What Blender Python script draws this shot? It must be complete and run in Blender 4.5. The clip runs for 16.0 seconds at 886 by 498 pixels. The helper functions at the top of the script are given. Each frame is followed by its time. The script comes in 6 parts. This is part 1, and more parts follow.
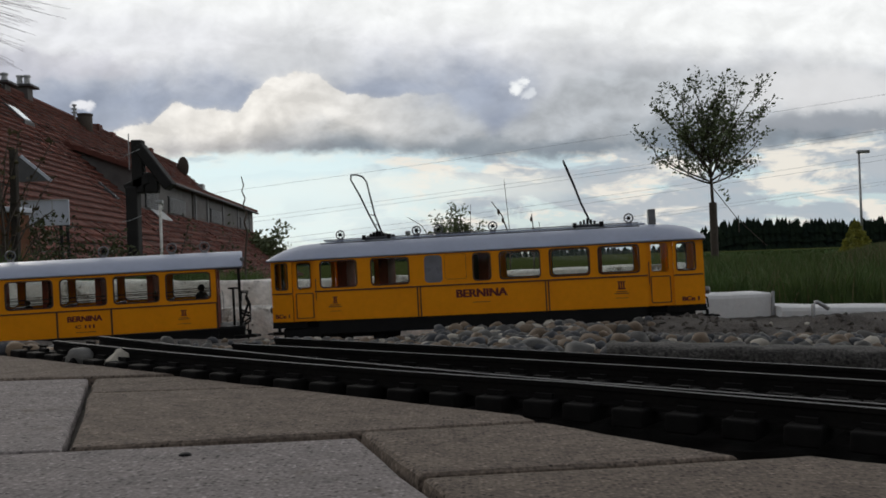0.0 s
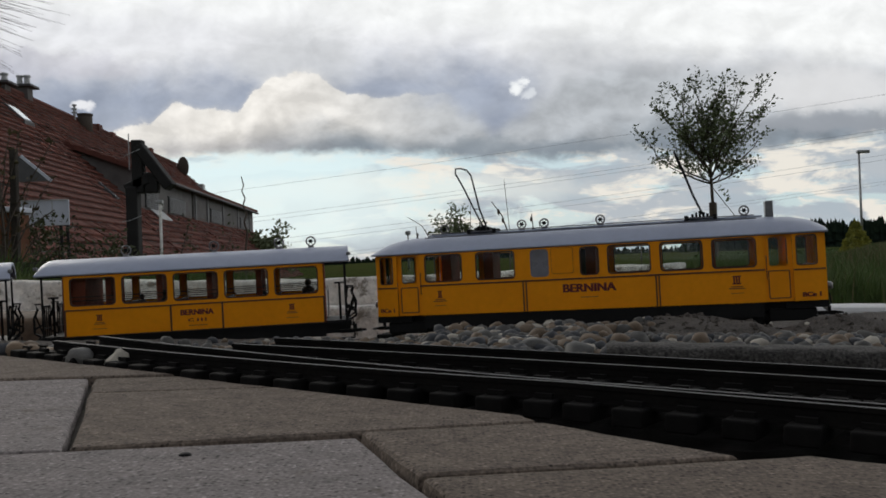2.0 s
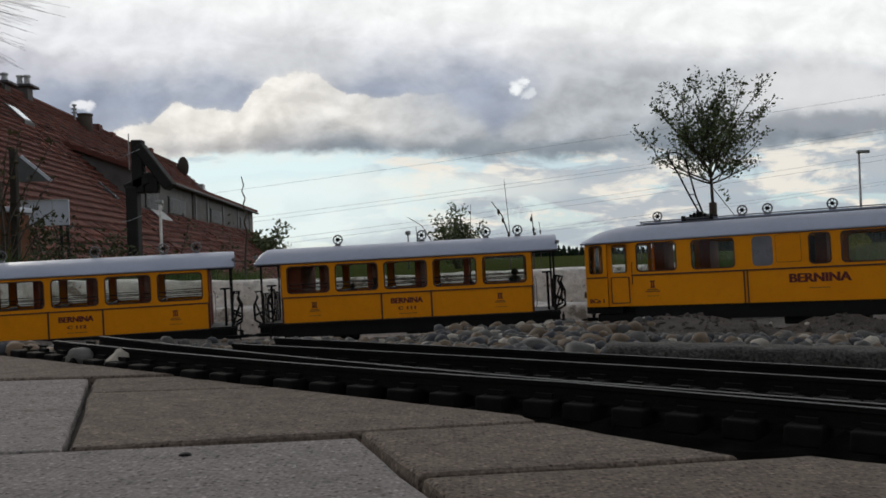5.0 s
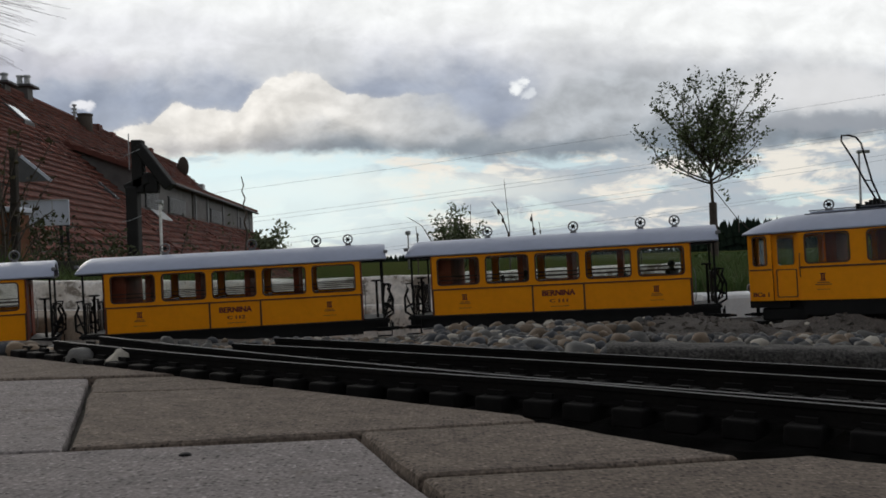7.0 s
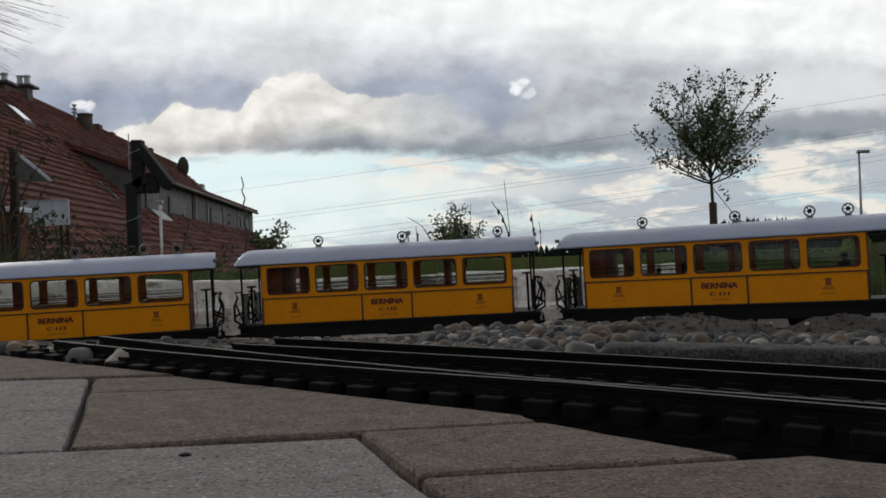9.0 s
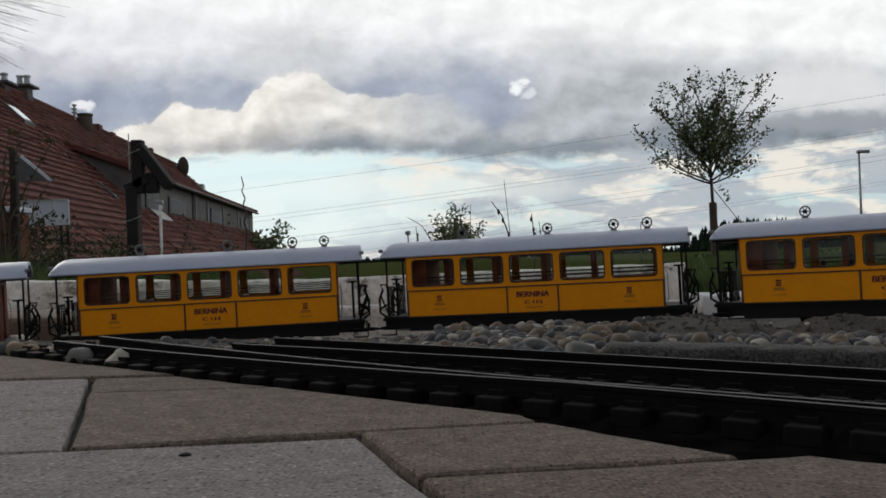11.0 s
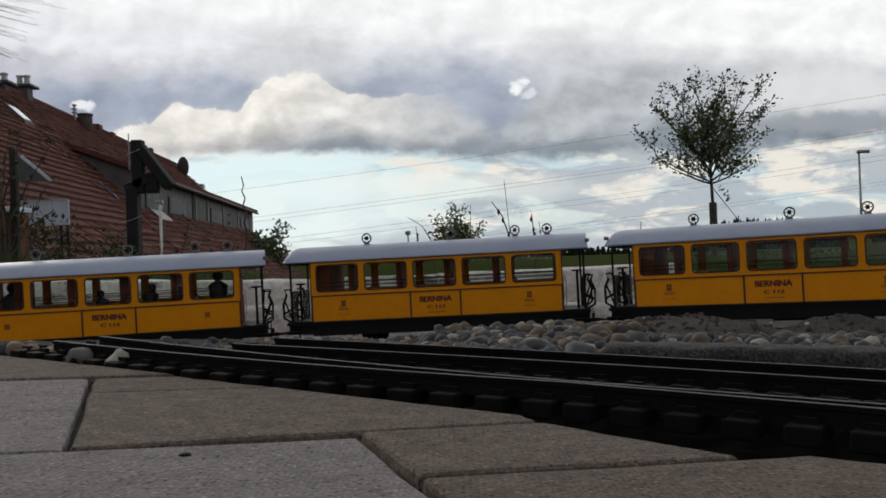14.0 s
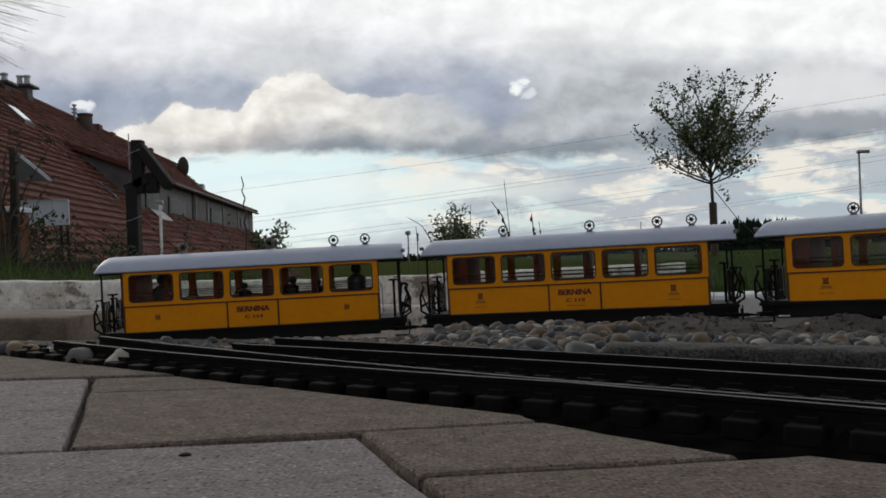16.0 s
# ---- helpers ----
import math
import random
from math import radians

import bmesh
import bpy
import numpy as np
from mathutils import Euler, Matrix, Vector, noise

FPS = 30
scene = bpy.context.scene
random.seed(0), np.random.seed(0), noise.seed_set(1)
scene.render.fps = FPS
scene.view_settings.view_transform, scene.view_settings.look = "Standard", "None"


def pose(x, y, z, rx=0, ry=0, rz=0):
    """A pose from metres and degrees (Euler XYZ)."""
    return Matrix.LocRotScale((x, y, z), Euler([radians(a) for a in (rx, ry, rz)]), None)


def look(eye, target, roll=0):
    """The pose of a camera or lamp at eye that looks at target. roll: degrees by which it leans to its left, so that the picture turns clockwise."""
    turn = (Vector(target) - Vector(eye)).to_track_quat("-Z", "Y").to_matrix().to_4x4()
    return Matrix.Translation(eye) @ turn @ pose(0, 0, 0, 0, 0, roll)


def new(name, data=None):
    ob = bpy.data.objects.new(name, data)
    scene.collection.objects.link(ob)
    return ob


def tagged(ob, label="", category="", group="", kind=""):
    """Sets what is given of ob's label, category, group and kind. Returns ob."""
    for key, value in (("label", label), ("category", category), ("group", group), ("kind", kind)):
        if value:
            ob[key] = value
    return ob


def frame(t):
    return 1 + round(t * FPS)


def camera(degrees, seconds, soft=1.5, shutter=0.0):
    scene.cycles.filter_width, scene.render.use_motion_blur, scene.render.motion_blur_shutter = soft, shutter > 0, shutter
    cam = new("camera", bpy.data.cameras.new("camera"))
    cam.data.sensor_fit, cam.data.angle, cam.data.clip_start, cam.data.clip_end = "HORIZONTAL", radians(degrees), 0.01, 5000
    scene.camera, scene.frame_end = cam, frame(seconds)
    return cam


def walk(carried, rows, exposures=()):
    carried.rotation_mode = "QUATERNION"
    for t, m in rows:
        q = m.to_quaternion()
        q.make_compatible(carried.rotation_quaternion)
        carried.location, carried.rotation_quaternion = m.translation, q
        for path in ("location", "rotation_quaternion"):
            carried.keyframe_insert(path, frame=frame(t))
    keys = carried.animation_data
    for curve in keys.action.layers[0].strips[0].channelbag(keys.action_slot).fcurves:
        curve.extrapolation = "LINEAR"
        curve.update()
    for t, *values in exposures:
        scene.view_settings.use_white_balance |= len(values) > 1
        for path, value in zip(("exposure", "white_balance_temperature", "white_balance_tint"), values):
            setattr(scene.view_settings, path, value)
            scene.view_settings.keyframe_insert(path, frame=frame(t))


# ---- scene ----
# The garden slopes: everything near stands on a plane that dips two degrees to the right.
SITE = Matrix.Rotation(radians(2.0), 4, "Y")
cam = camera(52.0, 16.0, soft=1.7)
EYE = SITE @ pose(0, 0, 0.062, 90.677, 0, 0)
walk(cam, [(0.0, EYE), (16.0, EYE)], exposures=[(0.0, -0.04), (16.0, -0.02)])

# ---- world and light ----
def sky():
    w = bpy.data.worlds.new("evening_sky")
    scene.world = w
    w.use_nodes = True
    nt = w.node_tree
    nt.nodes.clear()
    N, L = nt.nodes.new, nt.links.new

    def math_node(op, a, b=None, c=None, clamp=False):
        n = N("ShaderNodeMath")
        n.operation, n.use_clamp = op, clamp
        for i, v in enumerate((a, b, c)):
            if v is None:
                continue
            if isinstance(v, (int, float)):
                n.inputs[i].default_value = v
            else:
                L(v, n.inputs[i])
        return n.outputs[0]

    def mix(f, a, b):
        n = N("ShaderNodeMix")
        n.data_type = "RGBA"
        if isinstance(f, (int, float)):
            n.inputs[0].default_value = f
        else:
            L(f, n.inputs[0])
        for i, v in ((6, a), (7, b)):
            if isinstance(v, tuple):
                n.inputs[i].default_value = (*v, 1)
            else:
                L(v, n.inputs[i])
        return n.outputs[2]

    tc = N("ShaderNodeTexCoord").outputs["Generated"]
    sep = N("ShaderNodeSeparateXYZ")
    L(tc, sep.inputs[0])
    dx, dy, dz = sep.outputs
    ahead = math_node("MAXIMUM", dy, 0.2)
    # slopes of the view across and up, levelled to the garden's dip
    gx = math_node("DIVIDE", dx, ahead)
    gy = math_node("ADD", math_node("DIVIDE", dz, ahead), math_node("MULTIPLY_ADD", gx, 0.0349, -0.0118))
    comb = N("ShaderNodeCombineXYZ")
    L(gx, comb.inputs[0])
    L(math_node("MULTIPLY", gy, 1.5), comb.inputs[1])

    def fbm(scale, detail, rough, dist, seed, where=None):
        n = N("ShaderNodeTexNoise")
        n.noise_dimensions = "4D"
        n.inputs["W"].default_value = seed
        n.inputs["Scale"].default_value, n.inputs["Detail"].default_value = scale, detail
        n.inputs["Roughness"].default_value, n.inputs["Distortion"].default_value = rough, dist
        L(where or comb.outputs[0], n.inputs["Vector"])
        return n.outputs["Fac"]

    def moved(x, y):
        n = N("ShaderNodeVectorMath")
        n.operation = "ADD"
        L(comb.outputs[0], n.inputs[0])
        n.inputs[1].default_value = (x, y, 0)
        return n.outputs[0]

    big = fbm(4.0, 4, 0.5, 0.2, 3.1)
    mid = fbm(13.0, 8, 0.56, 0.25, 7.7)
    fine = fbm(42.0, 8, 0.6, 0.2, 1.3)

    def off(n, k):
        return math_node("MULTIPLY", math_node("SUBTRACT", n, 0.5), k)

    # relief of the cloud faces, lit from above and the left
    relief = math_node("SUBTRACT", fbm(17.0, 6, 0.52, 0.3, 4.4), fbm(17.0, 6, 0.52, 0.3, 4.4, moved(-0.010, 0.014)))
    wob = math_node("ADD", off(mid, 0.050), off(fine, 0.016))
    gyn = math_node("ADD", gy, wob)
    gxn = math_node("ADD", gx, math_node("ADD", off(big, 0.10), off(fine, 0.035)))

    def smooth(x, a, b):
        n = N("ShaderNodeMapRange")
        n.interpolation_type = "SMOOTHSTEP"
        n.inputs[1].default_value, n.inputs[2].default_value = a, b
        L(x, n.inputs[0])
        return n.outputs[0]

    def times(*vs):
        r = vs[0]
        for v in vs[1:]:
            r = math_node("MULTIPLY", r, v)
        return r

    def blob(a0, e0, ra, re, lo=1.3, hi=0.1):
        p = math_node("POWER", math_node("DIVIDE", math_node("SUBTRACT", gxn, a0), ra), 2.0)
        q = math_node("POWER", math_node("DIVIDE", math_node("SUBTRACT", gyn, e0), re), 2.0)
        return smooth(math_node("ADD", p, q), lo, hi)

    def outline(pts):
        """Height along the sky, easing from one turning point to the next."""
        total = None
        for (xa, ya), (xb, yb) in zip(pts, pts[1:]):
            step = math_node("MULTIPLY", smooth(gx, xa, xb), yb - ya)
            total = math_node("ADD", step, pts[0][1]) if total is None else math_node("ADD", total, step)
        return total

    def brighten(c, f, lo, hi):
        n, r = N("ShaderNodeVectorMath"), N("ShaderNodeMapRange")
        n.operation = "SCALE"
        r.inputs[1].default_value, r.inputs[2].default_value = -0.12, 0.12
        r.inputs[3].default_value, r.inputs[4].default_value = lo, hi
        L(f, r.inputs[0])
        L(c, n.inputs[0])
        L(r.outputs[0], n.inputs["Scale"])
        return n.outputs[0]

    air = N("ShaderNodeTexSky")
    air.sky_type, air.sun_disc = "NISHITA", False
    air.sun_elevation, air.sun_rotation = radians(24), radians(-35)
    scaled = N("ShaderNodeVectorMath")
    scaled.operation = "SCALE"
    scaled.inputs["Scale"].default_value = 0.10
    L(air.outputs[0], scaled.inputs[0])
    blue = mix(0.75, scaled.outputs[0], (0.60, 0.73, 0.79))
    # low sky: pale blue with creamy and grey bars
    flat = N("ShaderNodeCombineXYZ")
    L(gx, flat.inputs[0])
    L(math_node("MULTIPLY", gy, 3.4), flat.inputs[1])
    bars = fbm(9.0, 8, 0.60, 0.5, 5.5, flat.outputs[0])
    cream = fbm(12.0, 8, 0.62, 0.4, 2.2, flat.outputs[0])
    col = mix(times(smooth(cream, 0.44, 0.55), 0.95), blue, (0.90, 0.83, 0.74))
    haze = math_node("ADD", bars, times(smooth(gx, -0.1767, 0.1966), 0.045))
    col = mix(times(smooth(haze, 0.48, 0.58), 0.85), col, (0.43, 0.475, 0.53))
    col = mix(times(blob(-0.1891, 0.0803, 0.16, 0.034), 0.9), col, (0.80, 0.94, 0.95))
    col = mix(times(blob(-0.0149, 0.0691, 0.20, 0.020), 0.55), col, (0.93, 0.93, 0.86))
    col = mix(times(blob(-0.1767, 0.0392, 0.18, 0.042), 0.85), col, (0.85, 0.945, 0.93))
    # upper sky: slate gaps under a pale veil
    slate = mix(smooth(mid, 0.30, 0.72), (0.33, 0.365, 0.455), (0.42, 0.455, 0.54))
    up = mix(smooth(math_node("ADD", gyn, off(big, 0.06)), 0.1717, 0.2308), slate, (0.84, 0.83, 0.85))
    pale = math_node("MAXIMUM", blob(-0.1487, 0.209, 0.075, 0.045), smooth(gxn, 0.0722, 0.1468))
    up = mix(times(pale, 0.75), up, (0.63, 0.63, 0.645))
    up = mix(times(blob(-0.4131, 0.2028, 0.13, 0.020), 0.5), up, (0.52, 0.50, 0.56))
    up = mix(smooth(math_node("ADD", gyn, times(gxn, 0.07)), 0.2153, 0.265), up, (0.97, 0.96, 0.95))
    up = brighten(up, relief, 0.92, 1.08)
    up = mix(times(blob(-0.3807, 0.1524, 0.014, 0.006), 0.9), up, (0.93, 0.91, 0.93))
    # heaped cloud with a lit upper rim and a grey flat base
    crest = math_node("ADD", outline([(-0.4131, 0.1275), (-0.3633, 0.1313), (-0.321, 0.14), (-0.2899, 0.1624), (-0.2576, 0.1562), (-0.2215, 0.1543), (-0.2003, 0.1792), (-0.1767, 0.1916), (-0.1394, 0.196), (-0.0989, 0.1736), (-0.0585, 0.1674), (-0.0243, 0.1711), (0.0037, 0.1723), (0.0348, 0.1549), (0.0628, 0.1362), (0.0908, 0.1524), (0.1157, 0.1717), (0.1437, 0.1935), (0.1966, 0.2047), (0.321, 0.2009)]), math_node("ADD", off(fbm(30.0, 8, 0.62, 0.3, 9.2), 0.022), off(fine, 0.012)))
    floor = math_node("ADD", outline([(-0.3944, 0.1114), (-0.2824, 0.1002), (-0.2202, 0.1051), (-0.1394, 0.1051), (-0.0896, 0.1089), (-0.0398, 0.1002), (0.0722, 0.0977), (0.1593, 0.0977), (0.2277, 0.1076), (0.321, 0.0989), (0.4143, 0.1188), (0.4877, 0.1275)]), math_node("ADD", off(mid, 0.035), off(fine, 0.018)))
    depth = math_node("SUBTRACT", crest, gy)
    crisp = smooth(gx, 0.0722, -0.0585)
    body = math_node("MAXIMUM", times(smooth(depth, -0.001, 0.004), crisp), smooth(depth, -0.008, 0.022))
    tall = math_node("DIVIDE", math_node("SUBTRACT", gy, floor), math_node("MAXIMUM", math_node("SUBTRACT", crest, floor), 0.01))
    tall = math_node("ADD", tall, math_node("ADD", off(mid, 0.9), off(fine, 0.25)))
    rim = mix(smooth(gxn, -0.1891, 0.0722), (0.88, 0.83, 0.775), (0.50, 0.515, 0.54))
    shade = mix(smooth(gxn, -0.27, -0.0647), (0.47, 0.45, 0.45), (0.26, 0.295, 0.335))
    heap = brighten(mix(smooth(tall, 0.02, 0.50), shade, rim), relief, 0.84, 1.16)
    up = mix(body, up, heap)
    # banks to the right: pale heads over a grey band
    up = mix(times(blob(0.4268, 0.1761, 0.12, 0.030), 0.8), up, (0.83, 0.81, 0.81))
    up = mix(times(blob(0.4454, 0.1362, 0.12, 0.016), 0.85), up, (0.34, 0.355, 0.39))
    up = mix(times(blob(0.1406, 0.1114, 0.20, 0.013), 0.7), up, (0.25, 0.285, 0.325))
    up = mix(blob(0.0946, 0.181, 0.009, 0.007, 1.6, 0.0), up, (0.97, 0.97, 0.97))
    up = mix(times(blob(0.1082, 0.1711, 0.008, 0.006, 1.6, 0.0), 0.6), up, (0.90, 0.91, 0.93))
    col = mix(smooth(math_node("SUBTRACT", gy, floor), -0.004, 0.010), col, up)
    el = math_node("ARCSINE", dz)
    # heavier cloud overhead and behind
    col = mix(smooth(el, 0.42, 0.95), col, (0.20, 0.21, 0.235))
    back = smooth(dy, 0.35, -0.5)
    col = mix(math_node("MULTIPLY", back, 0.8), col, (0.205, 0.21, 0.225))
    cool = N("ShaderNodeMix")
    cool.data_type, cool.blend_type = "RGBA", "MULTIPLY"
    cool.inputs[0].default_value = 1.0
    L(col, cool.inputs[6])
    cool.inputs[7].default_value = (0.97, 0.995, 1.005, 1)
    col = cool.outputs[2]
    bg = N("ShaderNodeBackground")
    bg.inputs["Strength"].default_value = 1.0
    L(col, bg.inputs["Color"])
    out = N("ShaderNodeOutputWorld")
    L(bg.outputs[0], out.inputs["Surface"])


sky()
sun = new("sun", bpy.data.lights.new("sun", "SUN"))
sun.data.energy, sun.data.angle, sun.data.color = 0.5, radians(14), (1.0, 0.93, 0.82)
sun.matrix_world = look((-5.7, 8.2, 4.5), (0, 0, 0))


# ---- materials ----
def material(name, base, rough=0.6, metal=0.0, spread=0.25, scale=40.0, bump=0.2, second=None, coat=0.0, fine=8.0, spec=0.5, each=0.0):
    """Noise at two scales in the thing's own metres: base colour varied by spread, mixed with a second colour in patches."""
    m = bpy.data.materials.new(name)
    m.use_nodes = True
    nt = m.node_tree
    N, L = nt.nodes.new, nt.links.new
    bsdf = nt.nodes["Principled BSDF"]
    tc = N("ShaderNodeTexCoord")
    a, b = N("ShaderNodeTexNoise"), N("ShaderNodeTexNoise")
    for n, s, d in ((a, scale, 5), (b, scale * fine, 4)):
        n.inputs["Scale"].default_value, n.inputs["Detail"].default_value, n.inputs["Roughness"].default_value = s, d, 0.6
        L(tc.outputs["Object"], n.inputs["Vector"])
    second = second or tuple(min(1, c * 0.72) for c in base)
    mx = N("ShaderNodeMix")
    mx.data_type = "RGBA"
    mx.inputs[6].default_value, mx.inputs[7].default_value = (*base, 1), (*second, 1)
    r = N("ShaderNodeMapRange")
    r.inputs[1].default_value, r.inputs[2].default_value = 0.38, 0.66
    L(a.outputs["Fac"], r.inputs[0])
    L(r.outputs[0], mx.inputs[0])
    g = N("ShaderNodeMapRange")
    g.inputs[1].default_value, g.inputs[2].default_value = 0.3, 0.7
    g.inputs[3].default_value, g.inputs[4].default_value = 1 - spread, 1 + spread
    L(b.outputs["Fac"], g.inputs[0])
    last = g.outputs[0]
    if each:
        info, e, mul = N("ShaderNodeObjectInfo"), N("ShaderNodeMapRange"), N("ShaderNodeMath")
        e.inputs[3].default_value, e.inputs[4].default_value = 1 - each, 1 + each
        L(info.outputs["Random"], e.inputs[0])
        mul.operation = "MULTIPLY"
        L(e.outputs[0], mul.inputs[0])
        L(last, mul.inputs[1])
        last = mul.outputs[0]
    sc = N("ShaderNodeVectorMath")
    sc.operation = "SCALE"
    L(mx.outputs[2], sc.inputs[0])
    L(last, sc.inputs["Scale"])
    L(sc.outputs[0], bsdf.inputs["Base Color"])
    rr = N("ShaderNodeMapRange")
    rr.inputs[3].default_value, rr.inputs[4].default_value = max(0.02, rough - 0.12), min(1, rough + 0.12)
    L(a.outputs["Fac"], rr.inputs[0])
    L(rr.outputs[0], bsdf.inputs["Roughness"])
    bsdf.inputs["Metallic"].default_value = metal
    bsdf.inputs["Coat Weight"].default_value = coat
    bsdf.inputs["Specular IOR Level"].default_value = spec
    if bump:
        bp = N("ShaderNodeBump")
        bp.inputs["Strength"].default_value, bp.inputs["Distance"].default_value = bump, 0.35 / (scale * fine)
        L(b.outputs["Fac"], bp.inputs["Height"])
        L(bp.outputs[0], bsdf.inputs["Normal"])
    return m


def glass_material(name, tint, rough=0.02, clear=0.85):
    m = bpy.data.materials.new(name)
    m.use_nodes = True
    nt = m.node_tree
    nt.nodes.clear()
    N, L = nt.nodes.new, nt.links.new
    t, g, fr, mx, out = N("ShaderNodeBsdfTransparent"), N("ShaderNodeBsdfGlossy"), N("ShaderNodeFresnel"), N("ShaderNodeMixShader"), N("ShaderNodeOutputMaterial")
    t.inputs[0].default_value = (*(c * clear for c in tint), 1)
    g.inputs["Roughness"].default_value = rough
    fr.inputs["IOR"].default_value = 1.3
    L(fr.outputs[0], mx.inputs[0])
    L(t.outputs[0], mx.inputs[1])
    L(g.outputs[0], mx.inputs[2])
    L(mx.outputs[0], out.inputs[0])
    return m


YELLOW = material("yellow_enamel", (0.92, 0.330, 0.002), 0.42, spread=0.05, scale=18, bump=0.03, second=(0.86, 0.300, 0.002), spec=0.18)
TRIM = material("dark_brown_trim", (0.075, 0.028, 0.013), 0.5, spread=0.1, bump=0.05)
LETTER = material("oxblood_lettering", (0.150, 0.018, 0.009), 0.6, spread=0.08, bump=0.0)
ROOF = material("silver_grey_roof_paint", (0.45, 0.49, 0.61), 0.40, 0.05, spread=0.05, scale=14, bump=0.04, second=(0.41, 0.45, 0.57))
BLACK = material("black_underframe", (0.008, 0.008, 0.0085), 0.6, spread=0.2, bump=0.1, spec=0.2)
STEEL = material("dull_steel", (0.20, 0.20, 0.21), 0.4, 0.8, spread=0.15, bump=0.1)
INSIDE = material("brown_interior_wood", (0.26, 0.070, 0.042), 0.65, spread=0.12, bump=0.05, spec=0.1)
SEAT = material("dark_bench_plastic", (0.05, 0.022, 0.016), 0.6, spread=0.1, bump=0.05)
GREYPANE = material("frosted_grey_pane", (0.20, 0.20, 0.23), 0.3, spread=0.05, bump=0.0)
WHITEPLASTIC = material("white_plastic", (0.75, 0.75, 0.72), 0.4, spread=0.04, bump=0.0)
PRINT = material("faded_small_print", (0.30, 0.105, 0.010), 0.6, spread=0.05, bump=0.0)
BRASS = material("dark_window_bar", (0.05, 0.030, 0.022), 0.5, 0.1, spread=0.1, bump=0.0)
DOLL = material("dark_figurine_plastic", (0.02, 0.022, 0.026), 0.6, spread=0.15, bump=0.0)
GLASS = glass_material("clear_pane", (0.95, 0.965, 0.955), clear=1.0)
RAIL = material("tarnished_brass_rail", (0.0085, 0.0074, 0.0066), 0.75, 0.1, spread=0.45, scale=60, bump=0.15, second=(0.005, 0.0045, 0.0045), spec=0.12)
RAILTOP = material("worn_rail_head", (0.017, 0.0155, 0.017), 0.55, 0.8, spread=0.2, scale=80, bump=0.08)
TIE = material("dark_brown_tie_plastic", (0.0075, 0.0068, 0.0066), 0.75, spec=0.12, spread=0.25, scale=90, bump=0.25, each=0.15)
PAVER_TAN = material("tan_concrete_paver", (0.178, 0.142, 0.116), 0.92, spread=0.40, scale=70, bump=0.8, second=(0.132, 0.106, 0.088), fine=11, spec=0.2, each=0.05)
PAVER_GREY = material("grey_concrete_paver", (0.275, 0.243, 0.236), 0.92, spread=0.32, scale=60, bump=0.8, second=(0.225, 0.202, 0.198), fine=11, spec=0.2, each=0.05)
JOINT = material("dark_joint_sand", (0.062, 0.050, 0.040), 0.95, spread=0.4, scale=120, bump=0.8)
PEBBLES = [material("pebble_grey", (0.155, 0.150, 0.142), 0.7, spread=0.2, scale=60, bump=0.3, each=0.45),
           material("pebble_warm", (0.23, 0.165, 0.11), 0.7, spread=0.2, scale=60, bump=0.3, each=0.35),
           material("pebble_slate", (0.058, 0.062, 0.072), 0.7, spread=0.2, scale=60, bump=0.3, each=0.3),
           material("pebble_pale", (0.50, 0.46, 0.39), 0.7, spread=0.15, scale=60, bump=0.3, each=0.2)]
GRIT = material("grey_brown_grit", (0.062, 0.052, 0.045), 0.95, spread=0.7, scale=45, bump=1.0, second=(0.055, 0.046, 0.039), fine=9)
# ballast colour taken close to black to hold the shade among the ties
BALLAST = material("black_shade_ballast", (0.014, 0.012, 0.011), 0.95, spread=0.4, scale=90, bump=0.8, spec=0.1)
KERB = material("rough_dark_concrete", (0.060, 0.056, 0.052), 0.95, spread=0.85, scale=60, bump=1.0, second=(0.036, 0.033, 0.030), fine=7)
PLASTER = material("weathered_white_plaster", (0.82, 0.79, 0.75), 0.9, spread=0.20, scale=15, bump=0.9, second=(0.58, 0.54, 0.49), fine=6)
WHITEWALL = material("white_painted_wall", (0.74, 0.74, 0.74), 0.7, spread=0.05, scale=12, bump=0.2, second=(0.70, 0.71, 0.72), fine=9)
SLAB = material("brown_concrete_slab", (0.19, 0.150, 0.115), 0.9, spread=0.25, scale=20, bump=0.6, second=(0.17, 0.13, 0.095))
EARTH = material("meadow_ground", (0.050, 0.075, 0.022), 1.0, spec=0.0, spread=0.35, scale=1.2, bump=0.5, second=(0.075, 0.070, 0.030), fine=20)
GRASS = material("tall_grass", (0.057, 0.116, 0.020), 0.7, spread=0.35, scale=3, bump=0.0, second=(0.090, 0.118, 0.030))
DRY = material("dry_grass", (0.20, 0.165, 0.085), 0.8, spread=0.3, scale=8, bump=0.0)
LEAF = material("tree_leaves", (0.115, 0.155, 0.062), 0.6, spread=0.35, scale=4, bump=0.0, second=(0.135, 0.160, 0.080))
WEED = material("dark_weeds", (0.044, 0.056, 0.014), 0.7, spread=0.4, scale=6, bump=0.0, second=(0.045, 0.050, 0.020))
OLIVE = material("withered_olive_leaf", (0.075, 0.062, 0.022), 0.8, spread=0.4, scale=8, bump=0.0, second=(0.050, 0.036, 0.018))
BARK = material("young_bark", (0.085, 0.068, 0.055), 0.9, spread=0.3, scale=25, bump=0.6)
FOREST = material("far_spruce", (0.015, 0.023, 0.019), 1.0, spec=0.0, spread=0.25, scale=0.12, bump=0.0, second=(0.022, 0.034, 0.020))
TILE = material("brick_red_roof_tile", (0.150, 0.056, 0.043), 0.88, spread=0.25, scale=1.6, bump=0.3, second=(0.110, 0.044, 0.036), each=0.22, spec=0.25)
